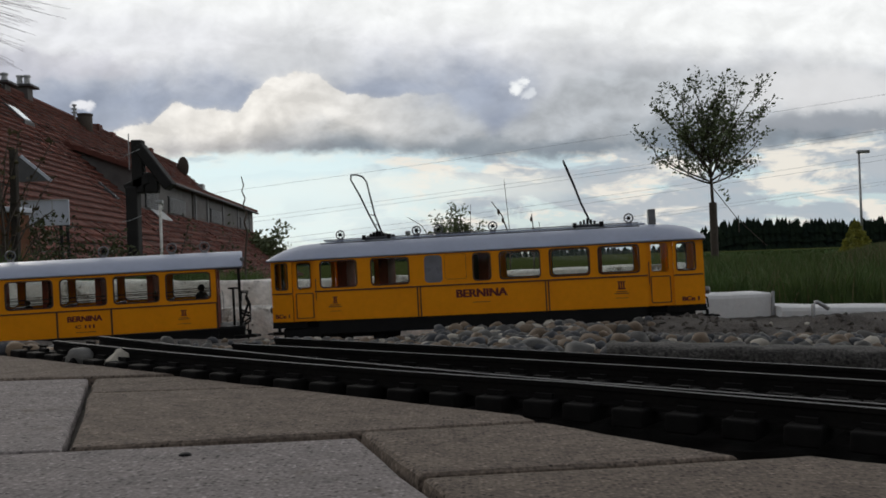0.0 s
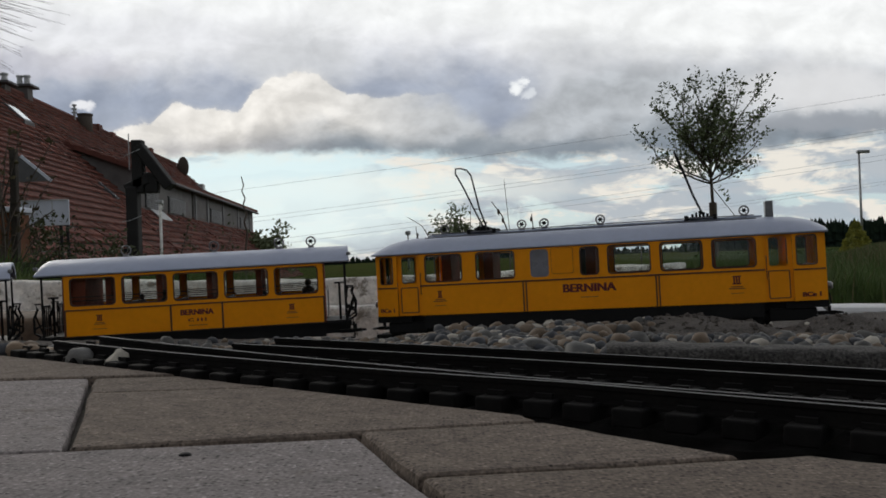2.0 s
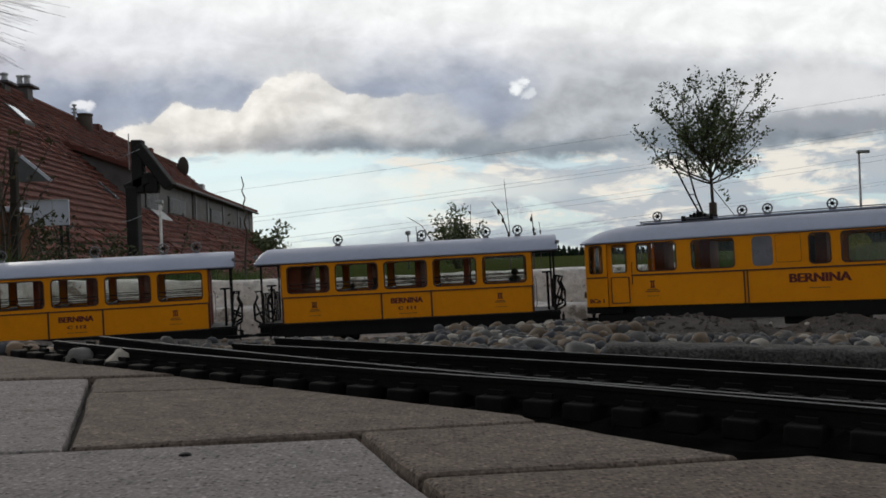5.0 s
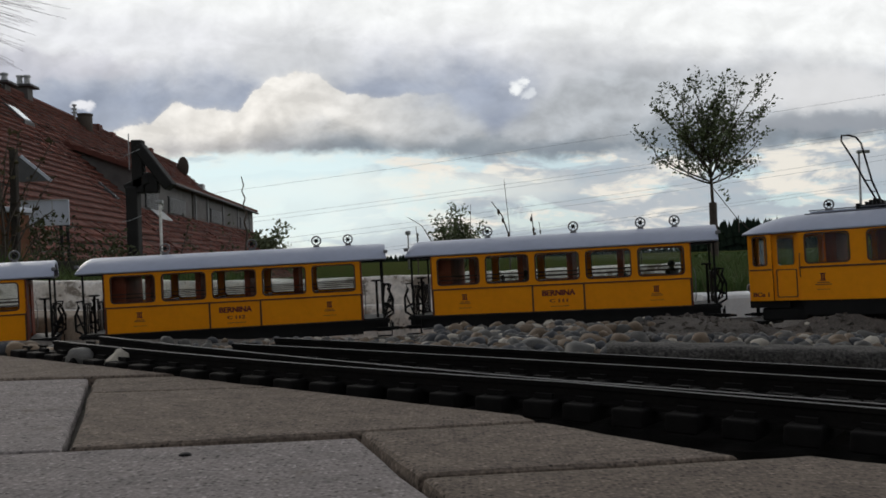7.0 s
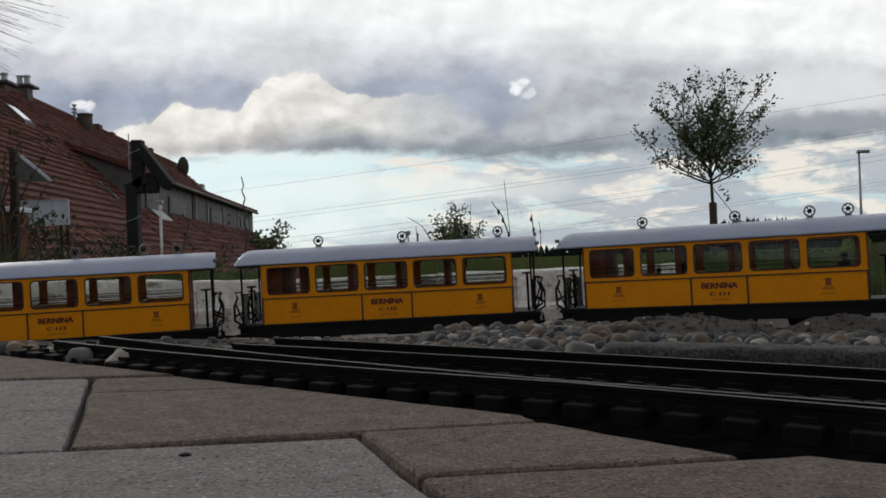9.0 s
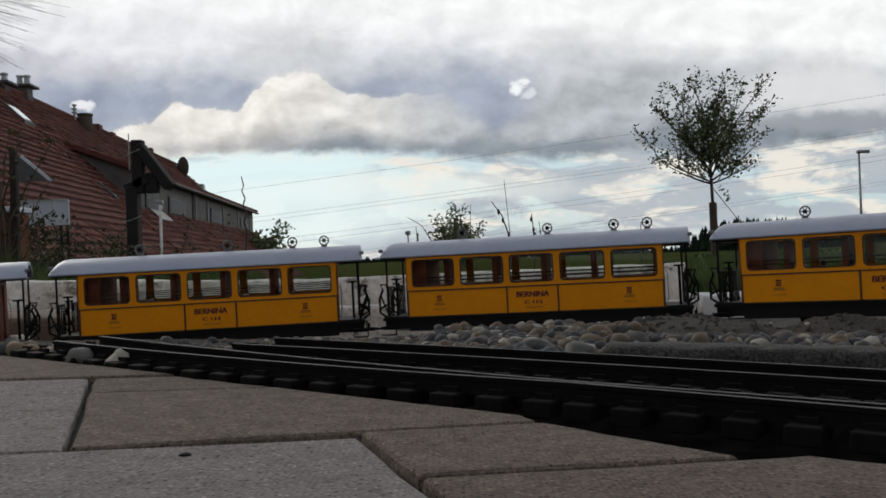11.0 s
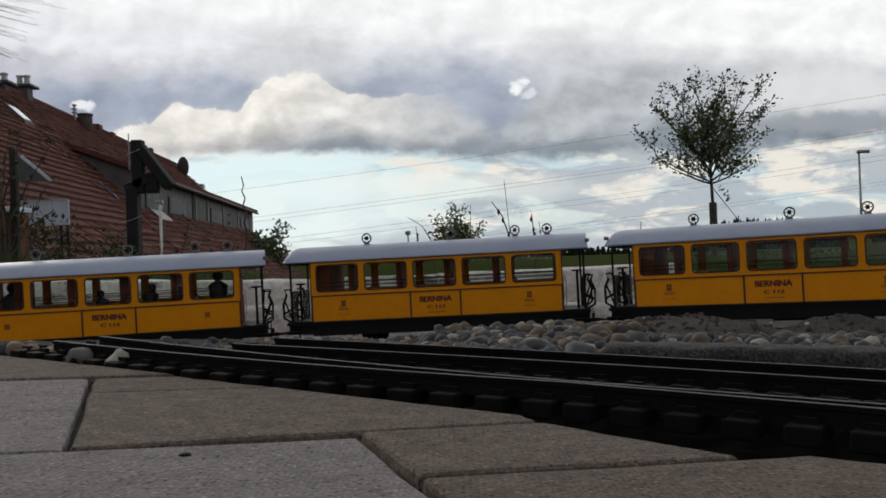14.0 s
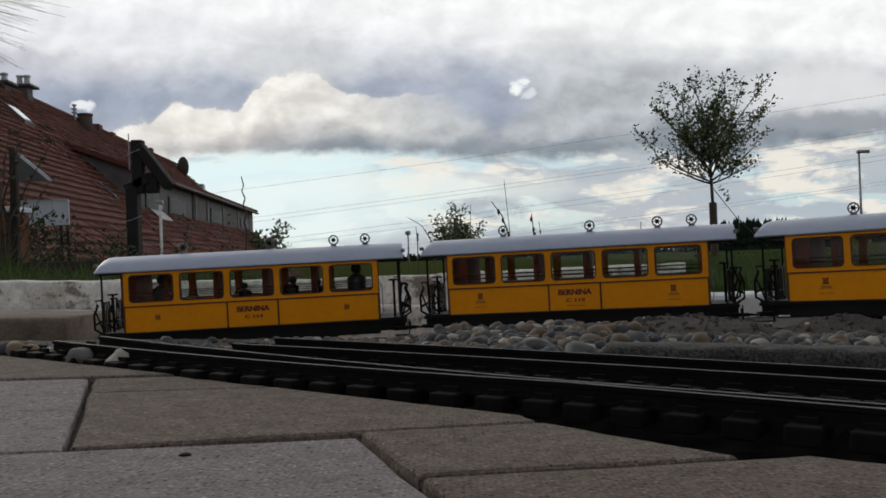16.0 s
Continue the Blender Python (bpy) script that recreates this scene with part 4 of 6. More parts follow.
        part("snow_plough", boxed(min(x - e * 0.015, x + e * 0.012), max(x - e * 0.015, x + e * 0.012), -0.034, 0.034, 0.006, 0.012, bevel=0.002), BLACK, c)
        part("cab_underframe", boxed(min(x - e * 0.072, x - e * 0.012), max(x - e * 0.072, x - e * 0.012), -0.046, 0.046, 0.013, 0.0295, bevel=0.002), BLACK, c, "black gear below the cab")
        coupler(c, x - e * 0.006, e)
        # controller and seat shape in the cab
        part("driver_desk", boxed(min(x - e * 0.018, x - e * 0.008), max(x - e * 0.018, x - e * 0.008), -0.035, 0.035, 0.0395, 0.088, bevel=0.002), SEAT, c)
    part("floor", boxed(-L2 + 0.002, L2 - 0.002, -W + 0.010, W - 0.010, 0.0375, 0.0405), BLACK, c)
    part("roof", arch(-L2 - 0.004, L2 + 0.004, 0.0635, 0.1305, 0.0245, 0.72, 0.075, 16), ROOF, c, "silver-grey roof drooping at both ends", True)
    part("roof_walkway", boxed(-0.235, 0.235, -0.010, 0.010, 0.1555, 0.1572), ROOF, c, "narrow roof walkway")
    for yy in (-0.036, -0.016):
        part("roof_cable", tubed([(-0.235, yy, 0.1525 if yy < -0.03 else 0.158), (0.0, yy, 0.153 if yy < -0.03 else 0.1585), (0.225, yy, 0.1525 if yy < -0.03 else 0.158)], 0.0008, 5), STEEL, c)
    for x in (-0.2134, -0.0969, -0.0639, 0.0170, 0.2130):
        ventilator(c, x, 0.1555, 0.0062)
    part("resistor_box", boxed(0.2400, 0.2500, -0.012, 0.012, 0.152, 0.1765, bevel=0.001), STEEL, c, "grey box chimney on the roof")
    for x, lean in ((-0.1545, -0.0285), (0.1550, -0.0295)):
        b = part("bow_collector", boxed(x - 0.020, x + 0.020, -0.016, 0.016, 0.1565, 0.1600, bevel=0.001), BLACK, c, "black bow current collector leaning backwards")
        for xx in (-0.019, 0.019):
            for yy in (-0.015, 0.015):
                part("insulator", disc(bmesh.new(), Matrix.Translation((x + xx, yy, 0.159)), 0.003, 0.007, 10), BLACK, b)
        bm = bmesh.new()
        for k in range(5):
            box(bm, x - 0.012 + k * 0.005, x - 0.009 + k * 0.005, -0.010, 0.010, 0.160, 0.1645 + 0.002 * (2 - abs(k - 2)))
        part("spring_box", bm, BLACK, b)
        pts = [(x + 0.004, -0.004, 0.162), (x + lean * 0.30, -0.008, 0.193), (x + lean * 0.62, -0.014, 0.222), (x + lean * 0.92, -0.021, 0.246), (x + lean * 1.02, -0.015, 0.2540), (x + lean * 1.02, 0.0, 0.2555)]
        frame_pts = pts + [(px, -py, pz) for px, py, pz in pts[-2::-1]]
        twist = -0.34 if x < 0 else 0.0
        frame_pts = [(px - py * 1.0 * math.sin(twist), py * 1.0, pz) for px, py, pz in frame_pts]
        part("bow", tubed(frame_pts, 0.0013, 6), BLACK, b, "bent wire bow", True)
        for k, hw, zz in ((0.15, 0.005, 0.178), (0.30, 0.008, 0.193)):
            part("cross_bar", tubed([(x + lean * k + hw * math.sin(twist), -hw, zz), (x + lean * k - hw * math.sin(twist), hw, zz)], 0.0008, 5), BLACK, b)
    # inside
    for x in (-0.214, -0.150, 0.000, 0.165):
        part("partition", boxed(x - 0.007, x + 0.007, 0.0, W - 0.003, 0.0405, 0.127), INSIDE, c, "reddish brown partition")
    for x in (-0.205, -0.188, -0.135, -0.118, 0.048, 0.068, 0.112, 0.137, 0.184, 0.205):
        bench(c, x, W - 0.008)
    part("machine_closet", boxed(-0.082, -0.012, -W + 0.006, W - 0.006, 0.0405, 0.125), SEAT, c)
    # running gear
    f = part("underframe", boxed(-0.26, 0.26, -0.042, 0.042, 0.028, 0.0375), BLACK, c, "black underframe")
    for yy in (-0.056, 0.056):
        part("skirt", boxed(-0.236, 0.228, yy - 0.0015, yy + 0.0015, 0.020, zb), BLACK, f, "black skirt board")
    part("battery_box", boxed(-0.045, 0.055, -0.046, 0.046, 0.010, 0.030, bevel=0.002), BLACK, f)
    sets = []
    for bx in (-0.185, 0.185):
        for yy in (-0.037, 0.037):
            bm = boxed(bx - 0.060, bx + 0.060, yy - 0.003, yy + 0.003, 0.013, 0.024, bevel=0.0015)
            for wx in (-0.036, 0.036):
                box(bm, bx + wx - 0.007, bx + wx + 0.007, yy - 0.005, yy + 0.005, 0.009, 0.028, bevel=0.0015)
            part("bogie_frame", bm, BLACK, f, "black bogie frame")
        sets += [wheelset(c, bx - 0.036), wheelset(c, bx + 0.036)]
    return c, sets


def lengthen(root, k, wheels):
    """Draw the body out along the track; the wheels keep their round shape."""
    for o in root.children_recursive:
        if o in wheels:
            o.matrix_basis = Matrix.Translation((o.matrix_basis.translation.x * (k - 1), 0, 0)) @ o.matrix_basis
        elif o.parent not in wheels:
            m = Matrix.Diagonal((k, 1, 1, 1))
            o.data.transform(o.matrix_basis.inverted() @ m @ o.matrix_basis)


CARS = []
car, sets = railcar()
lengthen(car, 1.013, sets)
CARS.append((car, sets, 0.6088, 0.187))
for number, mid, last in (("111", 0.0236, False), ("112", -0.4608, False), ("113", -0.9432, False), ("114", -1.4253, True)):
    car, sets = coach(number, last)
    CARS.append((car, sets, mid, 0.10))
DOLLS = []
for x, y, tall in ((-0.089, 0.010, 0.030), (-0.050, -0.02, 0.036), (0.088, 0.0, 0.036), (0.158, 0.0, 0.040)):
    d = link("figurine", figurine(x, y, tall, 0.0), DOLL, True)
    tagged(d, "small dark seated figurine inside the coach", "figurine", "figurines in the coach")
    DOLLS.append((d, Matrix.Translation((x, y, 0.062)), 1))
for x, y, tall, lean in ((-0.137, -0.020, 0.058, 0.001), (-0.052, 0.020, 0.034, 0.002), (-0.016, -0.010, 0.040, -0.002), (0.052, -0.015, 0.046, 0.003), (0.092, 0.018, 0.040, -0.002), (0.150, -0.022, 0.060, 0.000)):
    d = link("figurine", figurine(x, y, tall, lean), DOLL, True)
    tagged(d, "small dark seated figurine inside the coach", "figurine", "figurines in the coach")
    DOLLS.append((d, Matrix.Translation((x, y, 0.062)), -1))

TRAVEL = [(0.0, -0.5411), (0.5, -0.5064), (1.0, -0.4691), (1.5, -0.4265), (2.0, -0.3820), (2.5, -0.3323), (3.0, -0.2861), (3.5, -0.2366), (4.0, -0.1794), (4.2, -0.1577), (6.3, 0.0802), (6.5, 0.1026), (7.0, 0.1586), (7.5, 0.2152),
          (8.0, 0.2737), (8.5, 0.3315), (9.0, 0.3861), (9.2, 0.4083), (11.3, 0.6383), (11.5, 0.6609), (12.0, 0.7183), (12.5, 0.7759), (13.0, 0.8304), (13.5, 0.8896), (14.0, 0.9419), (14.5, 0.9944), (15.0, 1.0470), (15.5, 1.0961), (16.0, 1.1492)]


def way(t):
    return float(np.interp(t, [a for a, _ in TRAVEL], [b for _, b in TRAVEL]))


def car_pose(s, half):
    """The car's pose with its two axles or bogies on the line."""
    a, b = line_point(s - half), line_point(s + half)
    d = b - a
    m = d.to_track_quat("X", "Z").to_matrix().to_4x4()
    return SITE @ Matrix.Translation((a + b) / 2) @ m


# ---- walls and gravel behind the sidings ----
def lumpy(bm, amount, scale, seed):
    for v in bm.verts:
        k = v.co * scale + Vector((seed, 0, 0))
        v.co += amount * Vector((noise.noise(k), noise.noise(k + Vector((9, 0, 0))), noise.noise(k + Vector((0, 9, 0)))))
    return bm


def slab(x0, x1, y0, y1, zb, za, zc, n=40, m=5, top=None):
    """A long block whose top runs from za at x0 to zc at x1, or as top(x) says."""
    bm = bmesh.new()
    cols = []
    for i in range(n + 1):
        k = i / n
        x, zt = x0 + (x1 - x0) * k, za + (zc - za) * k
        zt = top(x) if top else zt
        r = min(0.008, (y1 - y0) * 0.2)
        prof = [(y0, zb)] + [(y0, zb + (zt - r - zb) * j / m) for j in range(1, m + 1)] + [(y0 + r * 0.3, zt - r * 0.3), (y0 + r, zt), ((y0 + y1) / 2, zt), (y1 - r, zt), (y1, zt - r), (y1, zb)]
        cols.append([bm.verts.new((x, y, z)) for y, z in prof])
    q = len(cols[0])
    for a, b in zip(cols, cols[1:]):
        for j in range(q):
            bm.faces.new((a[j], a[(j + 1) % q], b[(j + 1) % q], b[j]))
    bm.faces.new(cols[0]), bm.faces.new(cols[-1][::-1])
    return bm


def garden_walls():
    w = in_site(link("wall_garden", lumpy(slab(-1.55, 0.495, 1.85, 1.98, -0.16, 0, 0, 90, 5, lambda x: 0.0175 + 0.041 * max(0.0, x + 0.45) ** 1.3), 0.004, 16, 1.0), PLASTER, True))
    tagged(w, "low weathered white plastered garden wall, stained and flaking", "garden wall", kind="structure")
    l = in_site(link("wall_ledge", lumpy(slab(-1.55, 0.495, 1.74, 1.849, -0.16, -0.052, -0.018, 80), 0.005, 14, 4.0), PLASTER, True))
    tagged(l, "uneven pale mortar ledge along the garden wall", "ledge", kind="structure")
    b = in_site(link("concrete_slab", lumpy(slab(-1.5, -0.622, 1.50, 1.735, -0.16, -0.038, -0.034, 40), 0.003, 12, 7.0), SLAB, True))
    tagged(b, "brown concrete slab lying before the white wall", "concrete slab", kind="structure")
    r = in_site(link("wall_low", lumpy(slab(0.498, 0.629, 1.74, 1.86, -0.12, -0.006, -0.0015, 12), 0.0012, 20, 2.0), WHITEWALL))
    tagged(r, "bright white painted block at the wall's end", "garden wall", kind="structure")
    e = in_site(link("wall_lower", lumpy(slab(0.634, 2.6, 1.70, 1.84, -0.14, -0.026, -0.030, 40), 0.0015, 18, 3.0), WHITEWALL))
    tagged(e, "low white painted garden wall before tall grass", "garden wall", kind="structure")
    t = in_site(link("edge_strip", boxed(0.6285, 0.6325, 1.733, 1.741, -0.10, 0.0015), GALV))
    tagged(t, "thin grey metal strip on the white wall's corner", "metal strip")
    hook = tubed([(0.676, 1.66, -0.075), (0.676, 1.66, -0.020), (0.679, 1.66, -0.016), (0.684, 1.66, -0.0155), (0.696, 1.66, -0.022), (0.704, 1.66, -0.028)], 0.0038, 8)
    in_site(tagged(link("hose_hook", hook, GALV, True), "bent grey metal hook standing by the white wall", "hook"))


garden_walls()


def bed_z(x, y):
    z = -0.029 + 0.004 * smoothstep(0.10, 0.17, x) * smoothstep(0.70, 0.80, y) - 0.011 * smoothstep(0.06, -0.08, x)
    z += 0.006 * noise.noise(Vector((x * 9, y * 9, 1)))
    # grit heaps before the running line
    z += 0.019 * smoothstep(0.16, 0.30, x) * smoothstep(0.92, 1.06, y) * (1 + 0.35 * noise.noise(Vector((x * 11, y * 8, 4))) + 0.22 * noise.noise(Vector((x * 34, y * 30, 6)))) * (1 - 0.75 * math.exp(-((x - 0.395) / 0.030) ** 2))
    # trackbed of the running line
    near = 1.235 - 0.10 * x - 0.33 * x * x
    k = smoothstep(near - 0.06, near, y)
    z += (-0.080 + 0.055 * x + 0.002 * noise.noise(Vector((x * 40, y * 40, 2))) - z) * k
    return z


def gravel():
    root = thing("gravel_bed", SITE.copy(), "grey-brown grit with rounded river pebbles beside the track", "gravel", kind="structure")
    bm = bmesh.new()
    xs, ys = np.linspace(-1.4, 1.3, 420), np.linspace(0.56, 1.76, 180)
    grid = [[bm.verts.new((x, y, bed_z(x, y) + 0.0022 * noise.noise(Vector((x * 80, y * 80, 3))))) for x in xs] for y in ys]
    for a, b in zip(grid, grid[1:]):
        for i in range(len(xs) - 1):
            bm.faces.new((a[i], a[i + 1], b[i + 1], b[i]))
    part("grit", bm, GRIT, root, "", True)
    # near-black sheet below the sidings, with the track's shade put into its colour
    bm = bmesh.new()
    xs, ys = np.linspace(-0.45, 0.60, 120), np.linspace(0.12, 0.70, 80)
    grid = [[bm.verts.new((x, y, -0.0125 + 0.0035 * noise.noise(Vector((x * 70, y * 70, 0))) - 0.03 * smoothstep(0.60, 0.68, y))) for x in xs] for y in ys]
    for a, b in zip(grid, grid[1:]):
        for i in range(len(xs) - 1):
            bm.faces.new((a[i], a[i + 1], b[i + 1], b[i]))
    part("ballast", bm, BALLAST, root, "ballast under the sidings, coloured black for the shade there", True)
    rnd = random.Random(11)
    shapes = []
    for k in range(9):
        bm = bmesh.new()
        bmesh.ops.create_icosphere(bm, subdivisions=2, radius=1)
        for v in bm.verts:
            v.co *= 1 + 0.28 * noise.noise(v.co * 1.1 + Vector((k * 5.0, 0, 0))) + 0.10 * noise.noise(v.co * 2.6 + Vector((0, k * 3.0, 0)))
            if k >= 7:
                v.co *= 1 + 0.25 * round(2 * noise.noise(v.co * 1.6 + Vector((k, k, 0)))) / 2
        me = bpy.data.meshes.new("stone")
        bm.to_mesh(me)
        bm.free()
        for p in me.polygons:
            p.use_smooth = k < 7
        me.materials.append(PEBBLES[(1, 1, 2, 0, 1, 2, 3, 3, 0)[k]])
        shapes.append(me)

    def put(x, y, z, r, k):
        o = new("stone", shapes[k])
        o.parent = root
        o.matrix_basis = Matrix.LocRotScale((x, y, z), Euler((rnd.uniform(-0.4, 0.4), rnd.uniform(-0.4, 0.4), rnd.uniform(0, 6.3))), (r * rnd.uniform(0.9, 1.45), r * rnd.uniform(0.8, 1.05), r * rnd.uniform(0.65, 0.95)))

    spots, rest = [], []
    for layer in range(2):
        y = 0.60
        while y < 1.12:
            x = -0.42
            while x < 0.95:
                px, py = x + rnd.uniform(-0.007, 0.007), y + rnd.uniform(-0.007, 0.007)
                edge = 0.60 - 0.62 * (px + 0.11) if px > -0.11 else 0.66
                on_kerb = 0.12 < px < 0.60 and py < 0.78 - 0.33 * (px - 0.137)
                heap = smoothstep(0.16, 0.26, px) * smoothstep(0.90, 0.98, py)
                keep = py > edge + 0.05 and py < 1.15 - 0.10 * px - 0.33 * px * px and not on_kerb and rnd.random() > heap * 0.995
                if px < 0.02 and rnd.random() < (0.02 - px) * 2.2:
                    keep = False
                if layer and (px < -0.02 or heap > 0.02 or rnd.random() < 0.45):
                    keep = False
                if keep:
                    r = 0.0071 * math.exp(rnd.gauss(0, 0.22)) * (0.75 if px < -0.03 else 1.0)
                    z = bed_z(px, py) + r * 0.25 + layer * 0.007
                    (spots if -0.06 < px < 0.42 else rest).append((px, py, z, r, rnd.choice((0, 1, 2, 3, 4, 5, 8, 8, 3, 2, 6))))
                x += 0.0130
            y += 0.0130
    spots.sort(key=lambda s: s[1])
    for s in spots[:300]:
        put(*s)
    for s in ((-0.274, 0.606, 0.000, 0.0070, 1), (-0.288, 0.614, 0.000, 0.0075, 4), (-0.258, 0.602, -0.001, 0.0068, 0), (-0.2225, 0.558, 0.002, 0.0082, 3), (-0.1915, 0.541, 0.003, 0.0078, 7), (-0.190, 0.541, 0.000, 0.0040, 0), (-0.300, 0.620, 0.000, 0.007, 5), (-0.262, 0.618, 0.000, 0.006, 3), (-0.283, 0.628, 0.001, 0.006, 1), (0.103, 0.985, -0.020, 0.0105, 1), (0.098, 0.80, -0.022, 0.0078, 6), (0.150, 0.99, -0.024, 0.0085, 7), (0.060, 0.90, -0.022, 0.0085, 1), (0.4216, 1.05, -0.013, 0.0042, 6), (0.379, 1.05, -0.012, 0.0026, 6)):
        put(*s)
    # the remaining pebbles, past counting
    vs, fs, mats, base = [], [], [], 0
    for px, py, z, r, k in rest + spots[300:]:
        me = shapes[k]
        m = Matrix.LocRotScale((px, py, z), Euler((rnd.uniform(-0.4, 0.4), rnd.uniform(-0.4, 0.4), rnd.uniform(0, 6.3))), (r * rnd.uniform(0.9, 1.45), r * rnd.uniform(0.8, 1.05), r * rnd.uniform(0.65, 0.95)))
        vs += [tuple(m @ v.co) for v in me.vertices]
        fs += [tuple(i + base for i in p.vertices) for p in me.polygons]
        mats += [PEBBLES.index(me.materials[0])] * len(me.polygons)
        base += len(me.vertices)
    me = bpy.data.meshes.new("pebbles")
    me.from_pydata(vs, [], fs)
    for p in PEBBLES:
        me.materials.append(p)
    for p, i in zip(me.polygons, mats):
        p.material_index, p.use_smooth = i, True
    ob = new("pebbles", me)
    ob.parent = root
    tagged(ob, "mixed grey and tan pebbles", kind="stuff")
    # clods and crumbs on the grit heaps
    vs, fs, base = [], [], 0
    for _ in range(520):
        px, py = rnd.uniform(0.12, 0.85), rnd.uniform(0.94, 1.13)
        if rnd.random() > smoothstep(0.12, 0.26, px):
            continue
        r = 0.0016 + 0.0038 * rnd.random() ** 2.5
        me = shapes[7]
        m = Matrix.LocRotScale((px, py, bed_z(px, py) - r * 0.25), Euler((rnd.uniform(0, 6), rnd.uniform(0, 6), rnd.uniform(0, 6))), (r * 1.3, r, r * 0.8))
        vs += [tuple(m @ v.co) for v in me.vertices]
        fs += [tuple(i + base for i in p.vertices) for p in me.polygons]
        base += len(me.vertices)
    me = bpy.data.meshes.new("grit_clods")
    me.from_pydata(vs, [], fs)
    me.materials.append(GRIT)
    ob = new("grit_clods", me)
    ob.parent = root
    tagged(ob, "crumbly grey-brown clods on the grit", kind="stuff")
    # kerb stone between siding and pebbles
    bm = slab(0, 0.62, 0, 0.055, -0.05, 0, 0, 60, 6)
    lumpy(lumpy(bm, 0.0022, 45, 1), 0.0012, 140, 2)
    k = link("kerb_block", bm, KERB, True)
    k.matrix_basis = SITE @ pose(0.132, 0.735, -0.0075, 0, 0, -14)
    tagged(k, "rough dark concrete kerb block beside the siding", "kerb", kind="structure")


gravel()


# ---- plants ----
def blades(name, spots, mat, label, seed, category="grass"):
    """Many bent blades: spots of (x, y, z, height, width)."""
    rnd = random.Random(seed)
    vs, fs = [], []
    for x, y, z, h, w in spots:
        a, lean = rnd.uniform(0, 6.3), rnd.uniform(0.08, 0.75) * h
        dx, dy = math.cos(a) * lean, math.sin(a) * lean
        t = rnd.uniform(-0.9, 0.9)
        wx, wy = w * math.cos(t), w * math.sin(t)
        b = len(vs)
        vs += [(x - wx, y - wy, z), (x + wx, y + wy, z), (x + dx * 0.35 + wx * 0.8, y + dy * 0.35 + wy * 0.8, z + h * 0.55), (x + dx * 0.35 - wx * 0.8, y + dy * 0.35 - wy * 0.8, z + h * 0.55), (x + dx, y + dy, z + h)]
        fs += [(b, b + 1, b + 2, b + 3), (b + 3, b + 2, b + 4)]
    me = bpy.data.meshes.new(name)
    me.from_pydata(vs, [], fs)
    me.materials.append(mat)
    return tagged(new(name, me), label, category, kind="stuff")


def grass():
    rnd = random.Random(21)
    s, dry = [], []
    for _ in range(42000):
        y = 1.95 + 6.0 * rnd.random() ** 1.7
        x = rnd.uniform(0.24, 0.66) * y + 0.02
        h = rnd.uniform(0.05, 0.12) * (1 + 0.12 * (y - 2)) * (0.75 + 0.5 * noise.noise(Vector((x * 3, y * 3, 0))))
        # the tips stay below eye height, but for the bank on the far side
        lift = -0.0062 + 0.0035 * noise.noise(Vector((x * 2.0 / y * 9, 0.5, 0))) + 0.011 * smoothstep(0.41, 0.50, x / y)
        h = min(h, 0.062 + lift * y * rnd.uniform(0.9, 1.6) - ground_z(x, y) + 0.01)
        (dry if rnd.random() < 0.07 + 0.35 * smoothstep(0.40, 0.47, x / y) * smoothstep(3.0, 5.5, y) else s).append((x, y, ground_z(x, y) - 0.01, max(0.03, h), 0.00095 * (0.7 + 0.35 * y / 2)))
    for _ in range(2600):
        y = rnd.uniform(9.0, 16.0)
        k = rnd.uniform(0.42, 0.58)
        x, tip = k * y, 0.062 + y * (-0.0085 + 0.0125 * smoothstep(0.425, 0.49, k)) * rnd.uniform(0.8, 1.25)
        g = ground_z(x, y)
        (dry if rnd.random() < 0.6 else s).append((x, y, g - 0.01, max(0.05, tip - g), 0.006))
    blades("grass", s, GRASS, "tall green meadow grass behind the white wall", 1)
    blades("dry_grass", dry, DRY, "scattered dry grass stalks in the meadow", 2)
    s = []
    for _ in range(12000):
        y = 2.0 + 5.0 * rnd.random() ** 1.6
        x = rnd.uniform(-0.56, 0.24) * y
        if x < -0.2 * y:
            h = rnd.uniform(0.03, 0.09)
        else:
            h = rnd.uniform(0.02, 0.058)
        s.append((x, y, ground_z(x, y) - 0.005, h * (1 + 0.1 * (y - 2)), 0.0015 * (0.7 + 0.3 * y / 2)))
    for _ in range(2600):
        x, y = rnd.uniform(-1.48, -0.66), rnd.uniform(2.30, 2.66)
        s.append((x, y, ground_z(x, y) - 0.01, rnd.uniform(0.05, 0.13) * (0.8 + 0.7 * noise.noise(Vector((x * 5, y * 5, 3)))) * (1.35 if x < -1.15 else 0.9), 0.0018))
    blades("grass", s, GRASS, "short grass and weeds behind the plastered wall", 3)


grass()


